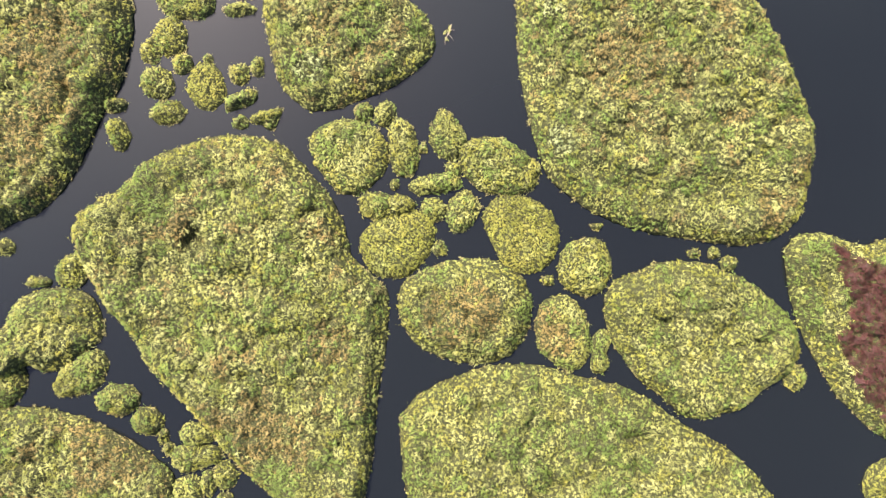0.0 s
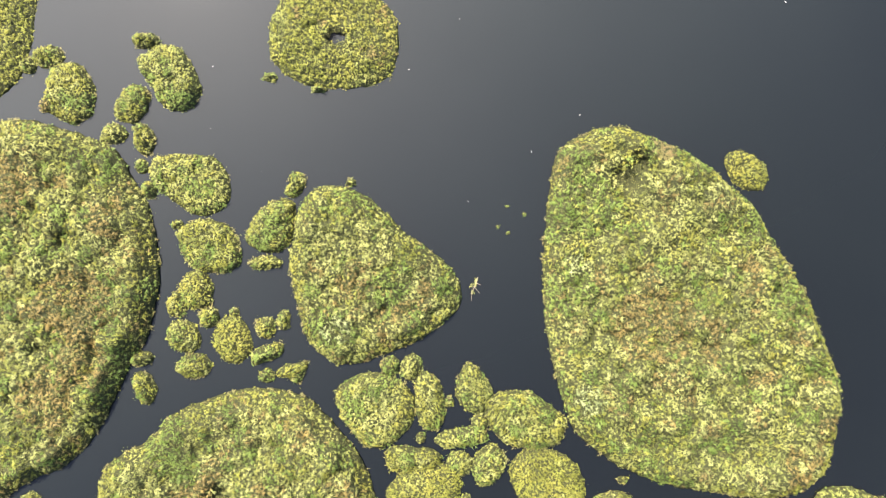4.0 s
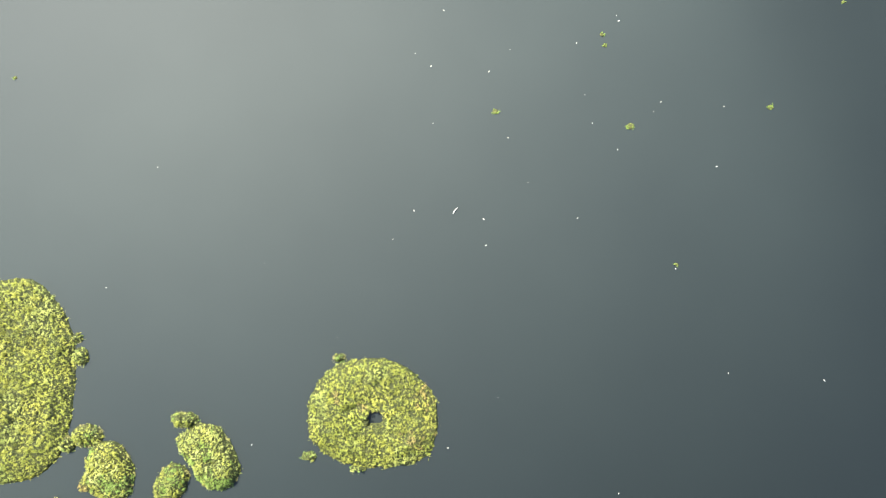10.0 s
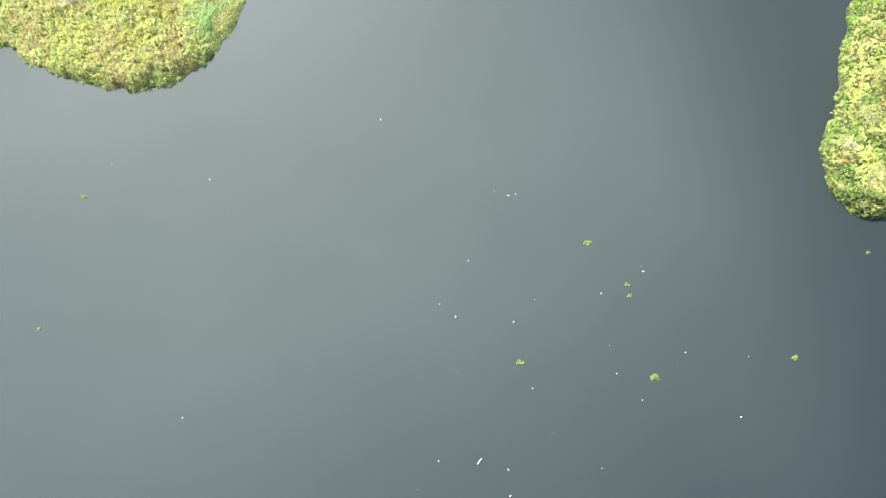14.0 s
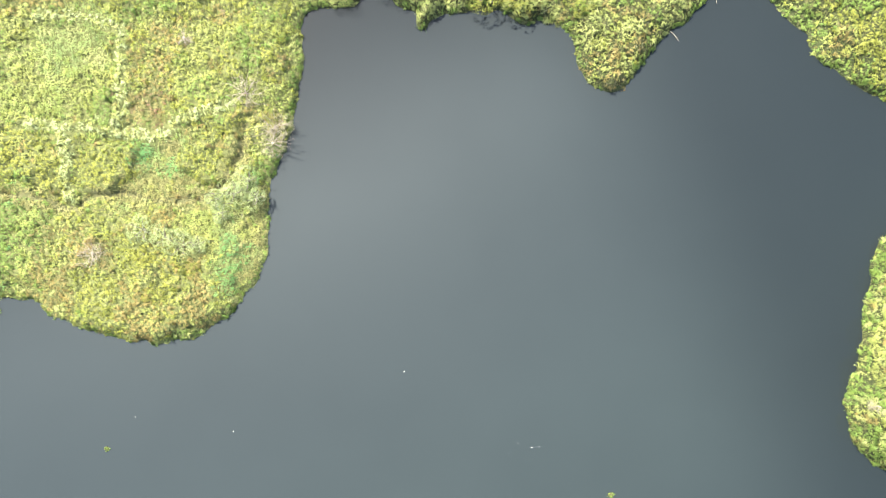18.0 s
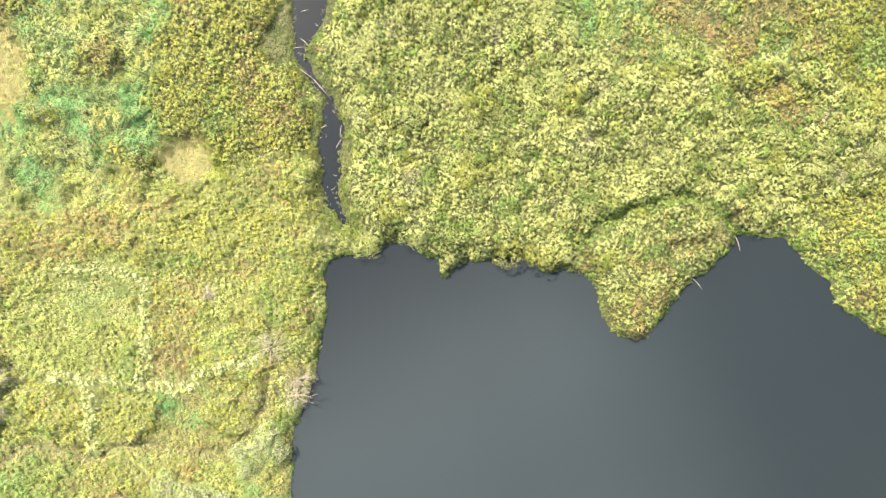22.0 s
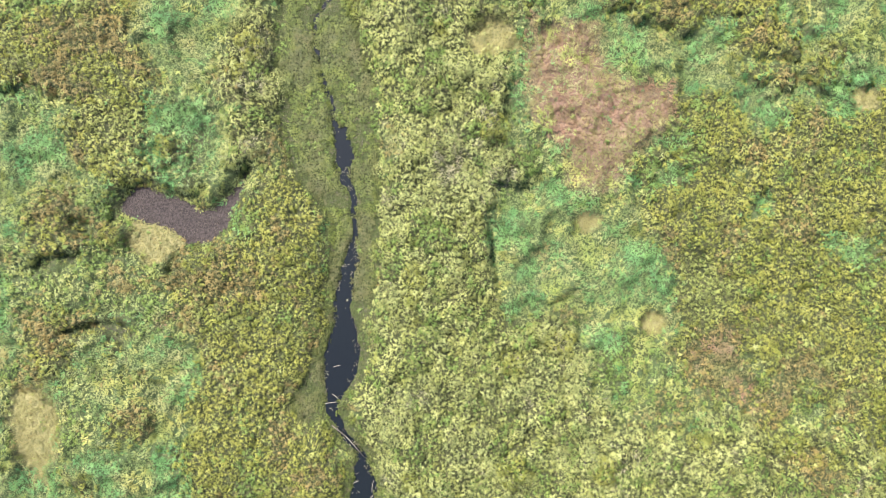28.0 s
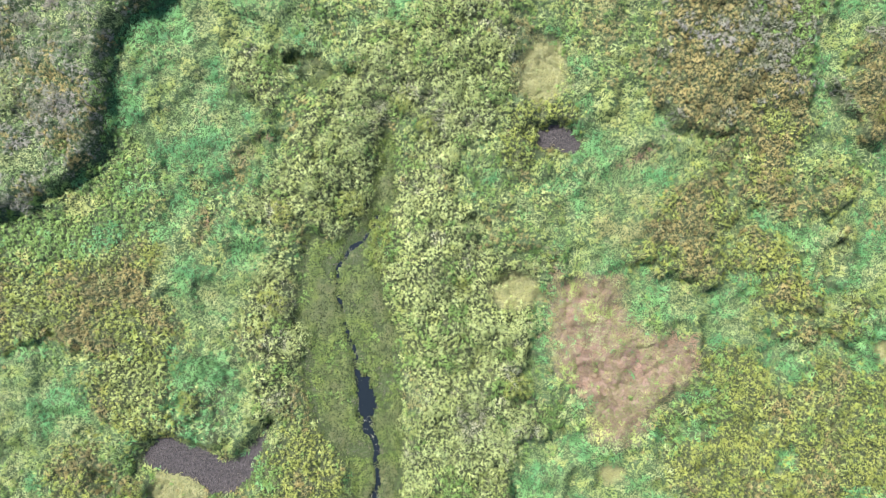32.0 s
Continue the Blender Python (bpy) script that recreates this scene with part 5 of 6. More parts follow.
lump = fbm(gx, gy, 2.6, 3) * 0.7 + fbm(gx, gy, 7.0, 5) * 0.5
wet = np.clip(zone["mud"] * 2 + 0.9, 0, 1)
low = np.clip(np.maximum(np.maximum(zone["sedge"] * 0.8 + 0.6, np.minimum(zone["straw"] * 1.5 + 0.35, 0.6)), wet), 0, 1)
fold = 1 - np.abs(2 * fbm(gx, gy, 3.6, 46, 3) - 1)
relief = base + 0.55 * (lump - 0.5) * (1 - 0.6 * grassy) + folds * fold ** 3
sloping = 1 - 0.5 * np.exp(-(np.maximum(-zone["sedge"], 0) / 2.4) ** 2)
relief = np.maximum(relief, 0.05) * sloping * (1 - 0.93 * low) * (1 - 0.25 * np.exp(-(trail / 2.2) ** 2))
inland = np.clip(shore / 1.8, 0, 1)
height = np.where(shore > 0, 0.10 + 0.25 * np.clip(shore / 3, 0, 1) * (1 - 0.8 * low) + np.sqrt(inland) * relief, np.maximum(shore * 1.1, -1.3) - 0.03)
height += np.clip(hill / 1.1, 0, 1) * (1.5 + 0.9 * fbm(gx, gy, 4, 61))
height -= np.where(shore > 0, 0.4 * np.exp(-(groove / 0.5) ** 2), 0)
height += np.where(shore > 0, 0.4 * np.exp(-(dike / 0.55) ** 2) - 0.2 * np.exp(-(trail / 0.28) ** 2), 0)
height = np.where(shore > 0, np.minimum(np.maximum(height, 0.14), shore * 1.6 - 0.03), height)

ny, nx = gx.shape


def field(f, x, y):
    i = np.clip(((x - X0) / STEP), 0, nx - 1.001)
    j = np.clip(((y - Y0) / STEP), 0, ny - 1.001)
    a, b = i.astype(int), j.astype(int)
    u, v = i - a, j - b
    return (f[b, a] * (1 - u) + f[b, a + 1] * u) * (1 - v) + (f[b + 1, a] * (1 - u) + f[b + 1, a + 1] * u) * v


by_water = np.clip(shore / 1.8, 0.1, 1)
fine = fine * (1 - 0.9 * low) * np.clip(shore / 0.5, 0.2, 1)
middle = middle * sloping * (1 - 0.97 * low) * by_water
broad = (broad + 0.5 * np.clip(hill, 0, 1)) * sloping * (1 - 0.97 * low) * by_water
CLEAR = np.exp(-(trail / 0.5) ** 2) + np.exp(-(dike / 0.5) ** 2) + np.exp(-(groove / 0.7) ** 2)
broad *= np.clip(1 - CLEAR, 0, 1)


def land_canopy(x, y):
    return field(height, x, y) + heads(x, y, field(fine, x, y), field(middle, x, y), field(broad, x, y)) - 0.06 * (1 - field(low, x, y))


index = np.arange(ny * nx).reshape(ny, nx)
quads = np.stack([index[:-1, :-1], index[:-1, 1:], index[1:, 1:], index[1:, :-1]], -1).reshape(-1, 4)
solid = (shore.reshape(-1)[quads].max(1) > -1.5)
floor_z = np.where(shore.ravel() > 0, land_canopy(gx.ravel(), gy.ravel()) - (0.18 + 0.12 * bushes.ravel()) * np.clip(shore.ravel() / 0.5, 0, 1) * (1 - low.ravel()), height.ravel())
bank = mesh_from("marsh_bank", np.stack([gx.ravel(), gy.ravel(), floor_z], -1), quads[solid], [marsh_floor()], smooth=True)
meadow = (gy < inland_edge) * np.clip((-21 - gx) / 3, 0, 1)
for attr, share in (("turf", 0.42 * grassy * (1 - meadow) * (1 - low)), ("thatch", 0.55 * meadow * (1 - low)), ("duff", 0.3 * meadow * (1 - low)), ("wetland", zone["sedge"] * 0.8 + 0.5), ("mud", zone["mud"] * 4 + 0.45), ("straw", zone["straw"] * 1.4 + 0.3), ("red", zone["red"] * 0.35 + 0.25), ("trail", 1.1 - trail * 1.9)):
    bank.attributes.new(attr, "FLOAT", "POINT").data.foreach_set("value", np.clip(share, 0, 1).ravel().astype(np.float32))
tagged(new("marsh_bank", bank), "uneven marshy bank of dark roots, mud and litter", "ground", kind="structure")

# ---- plants of the banks ----
DOMED_KINDS = tuple(k for k, row in TUFT.items() if row[6])


def scatter(step, x0=-66.0, x1=43.0, y0=84.0, y1=216.0):
    x, y = np.meshgrid(np.arange(x0, x1, step), np.arange(y0, y1, step))
    x[::2] += 0.5 * step
    return (x + rng.uniform(-0.5, 0.5, x.shape) * step).ravel(), (y + rng.uniform(-0.5, 0.5, y.shape) * step).ravel()


def in_sight(x, y):
    return ((np.abs(x + 0.0957 * y) < 45.5) & (y < 216)) | ((x > 20) & (y < 118))


def species_at(x, y):
    """The kind of plant at each place, by its community; neighbours tend to be alike."""
    jx, jy = x + rng.normal(0, 0.6, x.shape), y + rng.normal(0, 0.6, x.shape)
    here = code[np.clip(((jy - Y0) / STEP + 0.5).astype(int), 0, ny - 1), np.clip(((jx - X0) / STEP + 0.5).astype(int), 0, nx - 1)]
    u = 0.75 * fbm(x, y, 2.6, 71, 3) + 0.25 * fbm(x, y, 7.0, 72, 2) + 0.16 * rng.random(x.shape)
    u = np.argsort(np.argsort(u)) / max(len(u), 1)
    kinds = np.full(x.shape, "leaf", dtype=object)
    for n, name in enumerate(NAMES):
        edge = 0.0
        for kind, share in COMMUNITIES[name][1]:
            kinds[(here == n) & (u >= edge)] = kind
            edge += share
    bush = domes(x, y, 1.15, 12)[1] + 0.25 * (fbm(x, y, 6.0, 73, 2) - 0.5)
    in_brush = np.isin(here, [NAMES.index(c) for c in ("thicket", "tall", "headland", "bank", "meadow", "marsh")]) & (rng.random(x.shape) < 0.85)
    kinds[in_brush & (bush > 0.8)] = "shrub"
    kinds[in_brush & (bush < 0.12)] = "green"
    r1, r2, n3, n4 = rng.random(x.shape), rng.random(x.shape), fbm(x, y, 2.2, 95, 2), fbm(x, y, 4.5, 96, 2)
    soft = 0.35 * (r2 - 0.5)
    at = {k: field(f, x, y) for k, f in (("dike", dike), ("trail", trail), ("groove", groove), ("shore", shore), ("hill", hill), *zone.items())}
    kinds[at["groove"] < 0.5 + 0.4 * r2] = "green"
    kinds[(at["trail"] < 0.9) & (r2 > 0.45)] = "straw"
    kinds[(at["dike"] < 0.9) & (r2 > 0.75)] = "green"
    kinds[(at["dike"] < 0.5) & (r2 > 0.25)] = "silver"
    kinds[(at["dike"] < 0.5) & (r2 <= 0.25)] = "fresh"
    kinds[(at["shore"] < 0.25 + 1.3 * (n3 - 0.4)) & (r1 > 0.3)] = "green"
    kinds[(at["hill"] > 0.4) & (r1 > 0.1)] = "hill"
    kinds[(at["hill"] > 0.8) & (n4 + 0.3 * (r2 - 0.5) > 0.58) & (r1 > 0.72)] = "bleached"
    kinds[(at["hill"] > 0.4) & (n3 + 0.3 * (r2 - 0.5) > 0.64)] = "dry"
    kinds[(at["hill"] > 0.4) & (n3 + 0.3 * (r2 - 0.5) < 0.34)] = "sward"
    wet_bed = at["sedge"] > 0.6 * soft
    kinds[wet_bed] = "sedge"
    kinds[wet_bed & (fbm(x, y, 2.2, 98) > 0.66 + 0.3 * soft)] = "litter"
    kinds[wet_bed & (at["sedge"] < 0.9) & (n4 > 0.55) & (r2 > 0.35)] = "litter"
    kinds[wet_bed & (fbm(x, y, 1.6, 99) > 0.76 + 0.4 * soft)] = "green"
    kinds[np.clip(0.45 * at["red"] + 0.5 + 1.0 * (n3 - 0.5), 0, 0.86) > r2 + 0.5 * (at["red"] < -0.8)] = "red"
    kinds[(at["red"] > 0.3 + 3 * soft) & (n4 + 0.4 * (r1 - 0.5) > 0.7)] = "straw"
    kinds[(at["red"] > -0.3) & (fbm(x, y, 3.4, 103, 2) + 0.3 * (r1 - 0.5) > 0.74)] = "sward"
    kinds[(at["red"] > 0.0 + 3 * soft) & (n3 + 0.3 * (r1 - 0.5) < 0.30)] = "fresh"
    kinds[np.clip(2.0 * at["straw"] + 0.4, 0, 0.92) > r2] = "straw"
    kinds[np.hypot(x + 60.0, y - 208.0) < 2.1] = "maroon"
    mire = at["mud"] > 0.05
    kinds[mire & (r1 > 0.35)] = "litter"
    bare = (mire & (r1 <= 0.5)) | (at["trail"] < 0.2)
    return kinds, bare


px, py, kinds, psize = [], [], [], []
for domed, step, scale in ((True, 0.345, 1.0), (False, 0.29, 1.0), (True, 0.75, 2.4), (False, 0.75, 2.6), (True, 0.4, 1.05)):
    x, y = scatter(step, 20.0, 43.0, 84.0, 118.0) if scale == 1.05 else scatter(step) if scale == 1 else scatter(step, -69.5, 43.5, 84.0, 219.5)
    keep = (field(shore, x, y) > (-0.02 if scale < 2 else 0.1)) & (in_sight(x, y) == (scale < 2))
    x, y = x[keep], y[keep]
    k, bare = species_at(x, y)
    keep = ~bare & (np.isin(k, DOMED_KINDS) == domed)
    if domed:
        keep &= (domes(x, y, 0.56, 11)[0] > 0.42) | (rng.random(x.shape) < 0.7 + 0.3 * field(grassy, x, y))
    px.append(x[keep]), py.append(y[keep]), kinds.append(k[keep]), psize.append(scale * np.clip(rng.lognormal(-0.04, 0.25, keep.sum()), 0.5, 1.7))
px, py, kinds, psize = (np.concatenate(v) for v in (px, py, kinds, psize))
pz, pup = slopes(land_canopy, px, py)
steep = pup[:, 2] < 0.62
px, py = np.concatenate([px, px[steep] + rng.uniform(-0.2, 0.2, steep.sum())]), np.concatenate([py, py[steep] + rng.uniform(-0.2, 0.2, steep.sum())])
kinds, psize = np.concatenate([kinds, kinds[steep]]), np.concatenate([psize, psize[steep]])
pz, pup = slopes(land_canopy, px, py)
soft_kinds = ~np.isin(kinds, DOMED_KINDS)
pz = pz + rng.uniform(-0.1, 0.1, len(pz)) * (1 - 0.8 * field(low, px, py)) * np.where(soft_kinds, 0.4, 1) + np.where(kinds == "sedge", 0.09, 0.0)
ptone = np.where(soft_kinds, 0.5 + 0.9 * (head_tone(px, py) - 0.5), 0.85 * head_tone(px, py) + 0.15 * np.clip(rng.normal(0.5, 0.4, len(px)), 0, 1))
ptone = 0.46 + 0.65 * (ptone - 0.5)
ptone = np.where(kinds == "sedge", rng.random(len(px)), ptone)
ptone = np.where(field(dike, px, py) < 0.5, 1.0, ptone)
LAND_LABELS = {"leaf": "yellow-green leafy marsh plants covering the bank", "yellow": "bright yellow-green low leaves on the marsh", "green": "darker green leafy plants in patches", "grass": "blue-green marsh grass in soft tussocks",
               "fresh": "fresh pale green grass on dikes and plots", "straw": "pale straw-coloured grass in small patches", "sward": "pale mint-green low grass between the thickets", "silver": "pale silvery-green grass along the old dikes", "bleached": "bleached dry twigs sticking out of the shrubs", "dry": "dry brown stalks among the leaves", "red": "red-brown herbs in an open patch",
               "sedge": "low olive water plants filling the channel", "shrub": "pale green shrubby growth along the shore", "litter": "dark wet leaf litter strewn over mud", "maroon": "dead maroon stalks on the raised bank", "hill": "grey-green scrub on the raised bank"}
for sp in LAND_LABELS:
    m = kinds == sp
    v, f, tn = tufts(sp, np.stack([px, py, pz], -1)[m], psize[m], pup[m], ptone[m], 0 if TUFT[sp][6] else int(0.72 * TUFT[sp][0]))
    tagged(new(PLANT_NAMES[sp], mesh_from(PLANT_NAMES[sp], v, f, [LEAF[sp]], tone=tn)), LAND_LABELS[sp], "plants", kind="stuff")


# ---- the land beyond the banks ----
def outer_shore(x, y):
    """Metres inland from the lake's shore, far from the banks."""
    coast = np.where(x < -13, 102 + 0.06 * (x + 64) * np.clip((-64 - x) / 60, 0, 1), 117.5 - 0.05 * (x - 44))
    away = np.clip(np.maximum(-70 - x, x - 44) / 40, 0, 1)
    return y - coast + away * (44 * (fbm(x, y, 46.0, 51, 5) - 0.5) - 8)


ticks = np.concatenate([np.array((-1500, -1200, -950, -750, -600, -480, -390, -320, -265)), np.arange(-220, 221, 4), np.array((265, 320, 390, 480, 600, 750, 950, 1200, 1500))]).astype(float)
ox, oy = np.meshgrid(ticks, 150.0 + ticks * np.where(ticks > 0, 1.1, 1.0))
inner_box = (ox > X0 + 3) & (ox < X1 - 3) & (oy > Y0 + 3) & (oy < Y1 - 3)
off = outer_shore(ox, oy)
oz = np.where(off > 0, 0.12 + np.clip(off / 5, 0, 1) * (0.1 + 0.9 * fbm(ox, oy, 11.0, 53, 3)), np.maximum(off * 0.2, -1.45))
oz = np.where((ox > X0 - 2) & (ox < X1 + 2) & (oy > Y0 - 2) & (oy < Y1 + 2), np.minimum(oz, 0.1), oz)
index = np.arange(ox.size).reshape(ox.shape)
quads = np.stack([index[:-1, :-1], index[:-1, 1:], index[1:, 1:], index[1:, :-1]], -1).reshape(-1, 4)
quads = quads[~inner_box.ravel()[quads].any(1) & (off.ravel()[quads].max(1) > -8)]
tagged(new("marshland", mesh_from("marshland", np.stack([ox.ravel(), oy.ravel(), oz.ravel()], -1), quads, [PLAIN], smooth=True)), "flat green-brown marshland reaching to the horizon", "ground", kind="structure")
x, y = scatter(1.9, -190.0, 170.0, 60.0, 330.0)
inset = 9.0 * rng.random(x.shape) ** 2
keep = (outer_shore(x, y) > 1.0) & ~((x > X0 + inset) & (x < X1 - inset) & (y > Y0 + inset) & (y < Y1 - inset)) & ~in_sight(x, y) & ~((x > 20) & (x < X1) & (y < 125))
x, y = x[keep], y[keep]
off = outer_shore(x, y)
z = 0.12 + np.clip(off / 5, 0, 1) * (0.1 + 0.9 * fbm(x, y, 11.0, 53, 3))
z = np.where((x > X0) & (x < X1) & (y > Y0) & (y < Y1), land_canopy(x, y), z)
drift = fbm(x, y, 20.0, 54, 4) + 0.15 * (rng.random(x.shape) - 0.5)
for sp, m in (("green", drift < 0.46), ("leaf", (drift >= 0.46) & (drift < 0.54)), ("yellow", (drift >= 0.54) & (drift < 0.58)), ("dry", drift >= 0.58)):
    v, f, tn = tufts(sp, np.stack([x, y, z], -1)[m], rng.uniform(2.6, 5.2, m.sum()), np.tile((0.0, 0.0, 1.0), (m.sum(), 1)), np.clip(rng.normal(0.3, 0.25, m.sum()), 0, 1), 10)
    tagged(new("far_" + PLANT_NAMES[sp], mesh_from("far_growth", v, f, [LEAF[sp]], tone=tn)), {"green": "dark green growth", "leaf": "yellow-green growth", "yellow": "bright yellow growth", "dry": "dry brown growth"}[sp] + " on the marshland beyond the banks", "plants", kind="stuff")


# ---- shrubs, trees and dead wood on the banks ----
def tube(bm, p, q, r0, r1, sides=6):
    """A tapered round piece from p to q."""
    p, q = Vector(p), Vector(q)
    m = (q - p).to_track_quat("Z", "Y").to_matrix()
    ring = []
    for c, r in ((p, r0), (q, r1)):
        ring.append([bm.verts.new(c + m @ Vector((r * math.cos(2 * math.pi * k / sides), r * math.sin(2 * math.pi * k / sides), 0))) for k in range(sides)])
    for k in range(sides):
        bm.faces.new((ring[0][k], ring[0][(k + 1) % sides], ring[1][(k + 1) % sides], ring[1][k]))
    bm.faces.new(ring[0][::-1])
    bm.faces.new(ring[1])


def bm_mesh(name, bm, mat):
    me = bpy.data.meshes.new(name)
    bm.to_mesh(me)
    bm.free()
    me.materials.append(mat)
    for f in me.polygons:
        f.use_smooth = True
    return me


def branches(bm, p, d, length, radius, depth, r):
    """A crooked limb that forks."""
    p, d = Vector(p), Vector(d).normalized()
    for _ in range(3):
        q = p + d * length / 3
        tube(bm, p, q, radius, radius * 0.8, 5)
        p, radius = q, radius * 0.8
        d = (d + Vector((r.uniform(-0.3, 0.3), r.uniform(-0.3, 0.3), r.uniform(-0.15, 0.2)))).normalized()
        if depth:
            side = (d + Vector((r.uniform(-1, 1), r.uniform(-1, 1), r.uniform(-0.2, 0.5)))).normalized()
            branches(bm, p, side, length * r.uniform(0.45, 0.7), radius * 0.7, depth - 1, r)


def shrub(kind, seed, label, lobes=11, leaves=300):
    r = random.Random(seed)
    top = tagged(new("shrub"), label, "shrub", "shrubs on the marshy bank")
    for k in range(4):
        bm = bmesh.new()
        a = 2 * math.pi * k / 4 + r.uniform(-0.4, 0.4)
        tube(bm, (0.08 * math.cos(a), 0.08 * math.sin(a), -0.3), (0.45 * math.cos(a), 0.45 * math.sin(a), 0.5), 0.04, 0.02)
        part("stem", bm_mesh("stem", bm, BARK), top, "thin grey-brown stem")
    part("crown", crown_mesh("crown", kind, lobes, leaves, seed, 0.95), top)
    return top


SHRUBS = [shrub("shrub", 1, "pale yellow-green shrub with rounded leafy heads on the bank"), shrub("leaf", 2, "yellow-green bushy shrub on the marshy bank"),
          shrub("shrub", 3, "broad pale green shrub among low marsh plants", 12, 360), shrub("green", 4, "darker green rounded shrub on the marsh"),
          shrub("yellow", 5, "bright yellow-green shrub with dense small leaves", 10, 360), shrub("hill", 6, "grey-green scrubby bush on the raised bank", 10, 360)]


def ground_at(x, y):
    return float(field(height, np.array([x]), np.array([y]))[0])


def canopy_at(x, y):
    return float(land_canopy(np.array([x]), np.array([y]))[0])


def shrub_spots(number, gap, test, seed):
    r = np.random.default_rng(seed)
    spots = []
    for _ in range(number * 60):
        x, y = r.uniform(-64, 40), r.uniform(86, 214)
        if abs(x + 0.0957 * y) > 44 or float(field(shore, np.array([x]), np.array([y]))[0]) < 0.7 or not test(np.array([x]), np.array([y])):
            continue
        if all((x - a) ** 2 + (y - b) ** 2 > gap * gap for a, b in spots):
            spots.append((x, y))
        if len(spots) >= number:
            break
    return spots


first = set()
CLEAN = ("sedge", "straw", "mud", "red")
open_ground = lambda x, y: all(field(zone[k], x, y)[0] < 0.0 for k in CLEAN) and field(trail, x, y)[0] > 1 and field(dike, x, y)[0] > 1 and field(hill, x, y)[0] < -1
spots = [(x, y, 1) for x, y in shrub_spots(230, 1.9, lambda x, y: field(bushes, x, y)[0] > 0.6 and open_ground(x, y), 41)]
spots += [(x, y, 0) for x, y in shrub_spots(110, 3.0, lambda x, y: field(bushes, x, y)[0] < 0.3 and open_ground(x, y) and field(grassy, x, y)[0] < 0.4, 42)]
spots += [(x, y, 2) for x, y in shrub_spots(34, 1.6, lambda x, y: field(hill, x, y)[0] > 0.5, 43)]
rs = random.Random(9)
for x, y, dense in spots:
    k = rs.choice(((0, 1, 3, 4, 4), (0, 0, 1, 2, 2, 3, 4), (5, 5, 5, 3, 2))[dense])
    s = rs.uniform(0.8, 1.5) if dense else rs.uniform(0.55, 1.05)
    m = pose(x, y, canopy_at(x, y) - 0.45, 0, 0, rs.uniform(0, 360)) @ Matrix.Diagonal((s, s, s * rs.uniform(0.7, 1.0), 1))
    if k in first:
        copy_thing(SHRUBS[k], m)
    else:
        first.add(k)
        SHRUBS[k].matrix_basis = m
for k in range(len(SHRUBS)):
    if k not in first:
        bpy.data.objects.remove(SHRUBS[k])


def leafy_tree(x, y, radius, tall, kind, seed, label):
    """A small tree: trunk, limbs and a crown of many leafy heads with gaps."""
    r = random.Random(seed)
    top = tagged(new("tree"), label, "tree", "trees on the banks")
    top.location = (x, y, canopy_at(x, y) - 0.5)
    bm = bmesh.new()
    tube(bm, (0, 0, -0.4), (0.1, 0.05, tall * 0.55), 0.16, 0.10, 8)
    part("trunk", bm_mesh("trunk", bm, BARK), top, "slender grey trunk")
    for k in range(5):
        a = 2 * math.pi * k / 5 + r.uniform(-0.4, 0.4)
        bm = bmesh.new()
        branches(bm, (0.1, 0.05, tall * 0.5), (math.cos(a), math.sin(a), 0.8), radius * 0.8, 0.06, 1, r)
        part("limb", bm_mesh("limb", bm, BARK), top)
    crown = part("crown", crown_mesh("crown", kind, 16 + int(8 * radius), int((760 if kind == "silver" else 900) * radius ** 1.6), seed, 0.6, 0.75 / radius), top)
    crown.matrix_basis = pose(0, 0, tall * 0.45) @ Matrix.Diagonal((radius, radius, radius * 0.9, 1))


for x, y, radius, tall, kind, seed in ((32.6, 93.4, 2.6, 3.6, "leaf", 21), (30.2, 89.9, 1.7, 2.4, "shrub", 22), (33.6, 88.3, 1.5, 2.2, "silver", 23), (31.6, 99.0, 1.8, 2.6, "leaf", 24),
                                       (32.8, 104.0, 1.9, 2.8, "leaf", 25), (29.9, 95.6, 1.1, 2.0, "shrub", 26)):
    leafy_tree(x, y, radius, tall, kind, seed, "small round leafy tree at the water's edge")
for x, y, radius, seed in ((-38.5, 109.3, 1.5, 31), (-36.4, 108.6, 1.3, 32), (-35.0, 107.9, 1.6, 33), (-33.4, 108.0, 1.0, 34), (-30.2, 112.6, 1.6, 35), (-28.9, 113.9, 1.4, 36), (-31.3, 110.8, 1.1, 37), (-28.2, 112.2, 1.2, 38), (-31.9, 112.2, 0.9, 39)):
    leafy_tree(x, y, radius, 1.7, "silver", seed, "low silvery-green tree with feathery leaves on the headland")


def dead_tree(x, y, reach, seed, label):
    r = random.Random(seed)
    top = tagged(new("dead_tree"), label, "dead tree", "dead trees by the water")
    top.location = (x, y, canopy_at(x, y) - 0.5)
    bm = bmesh.new()
    tube(bm, (0, 0, -0.4), (0, 0, 0.9), 0.13, 0.09, 7)
    part("trunk", bm_mesh("trunk", bm, DEAD_WOOD), top)
    for k in range(9):
        a = 2 * math.pi * k / 9 + r.uniform(-0.3, 0.3)
        bm = bmesh.new()
        branches(bm, (0, 0, r.uniform(0.5, 0.9)), (math.cos(a), math.sin(a), r.uniform(0.15, 0.6)), reach * r.uniform(0.6, 0.95), 0.035, 2, r)
        part("branch", bm_mesh("branch", bm, DEAD_WOOD), top)
    twigs = part("dry_crown", crown_mesh("dry_crown", "bleached", 18, 620, seed, 0.5, 1.2 / reach), top, "fine bleached twigs and dry leaves", "stuff")
    twigs.matrix_basis = Matrix.Diagonal((reach * 0.8, reach * 0.8, reach * 0.7, 1))


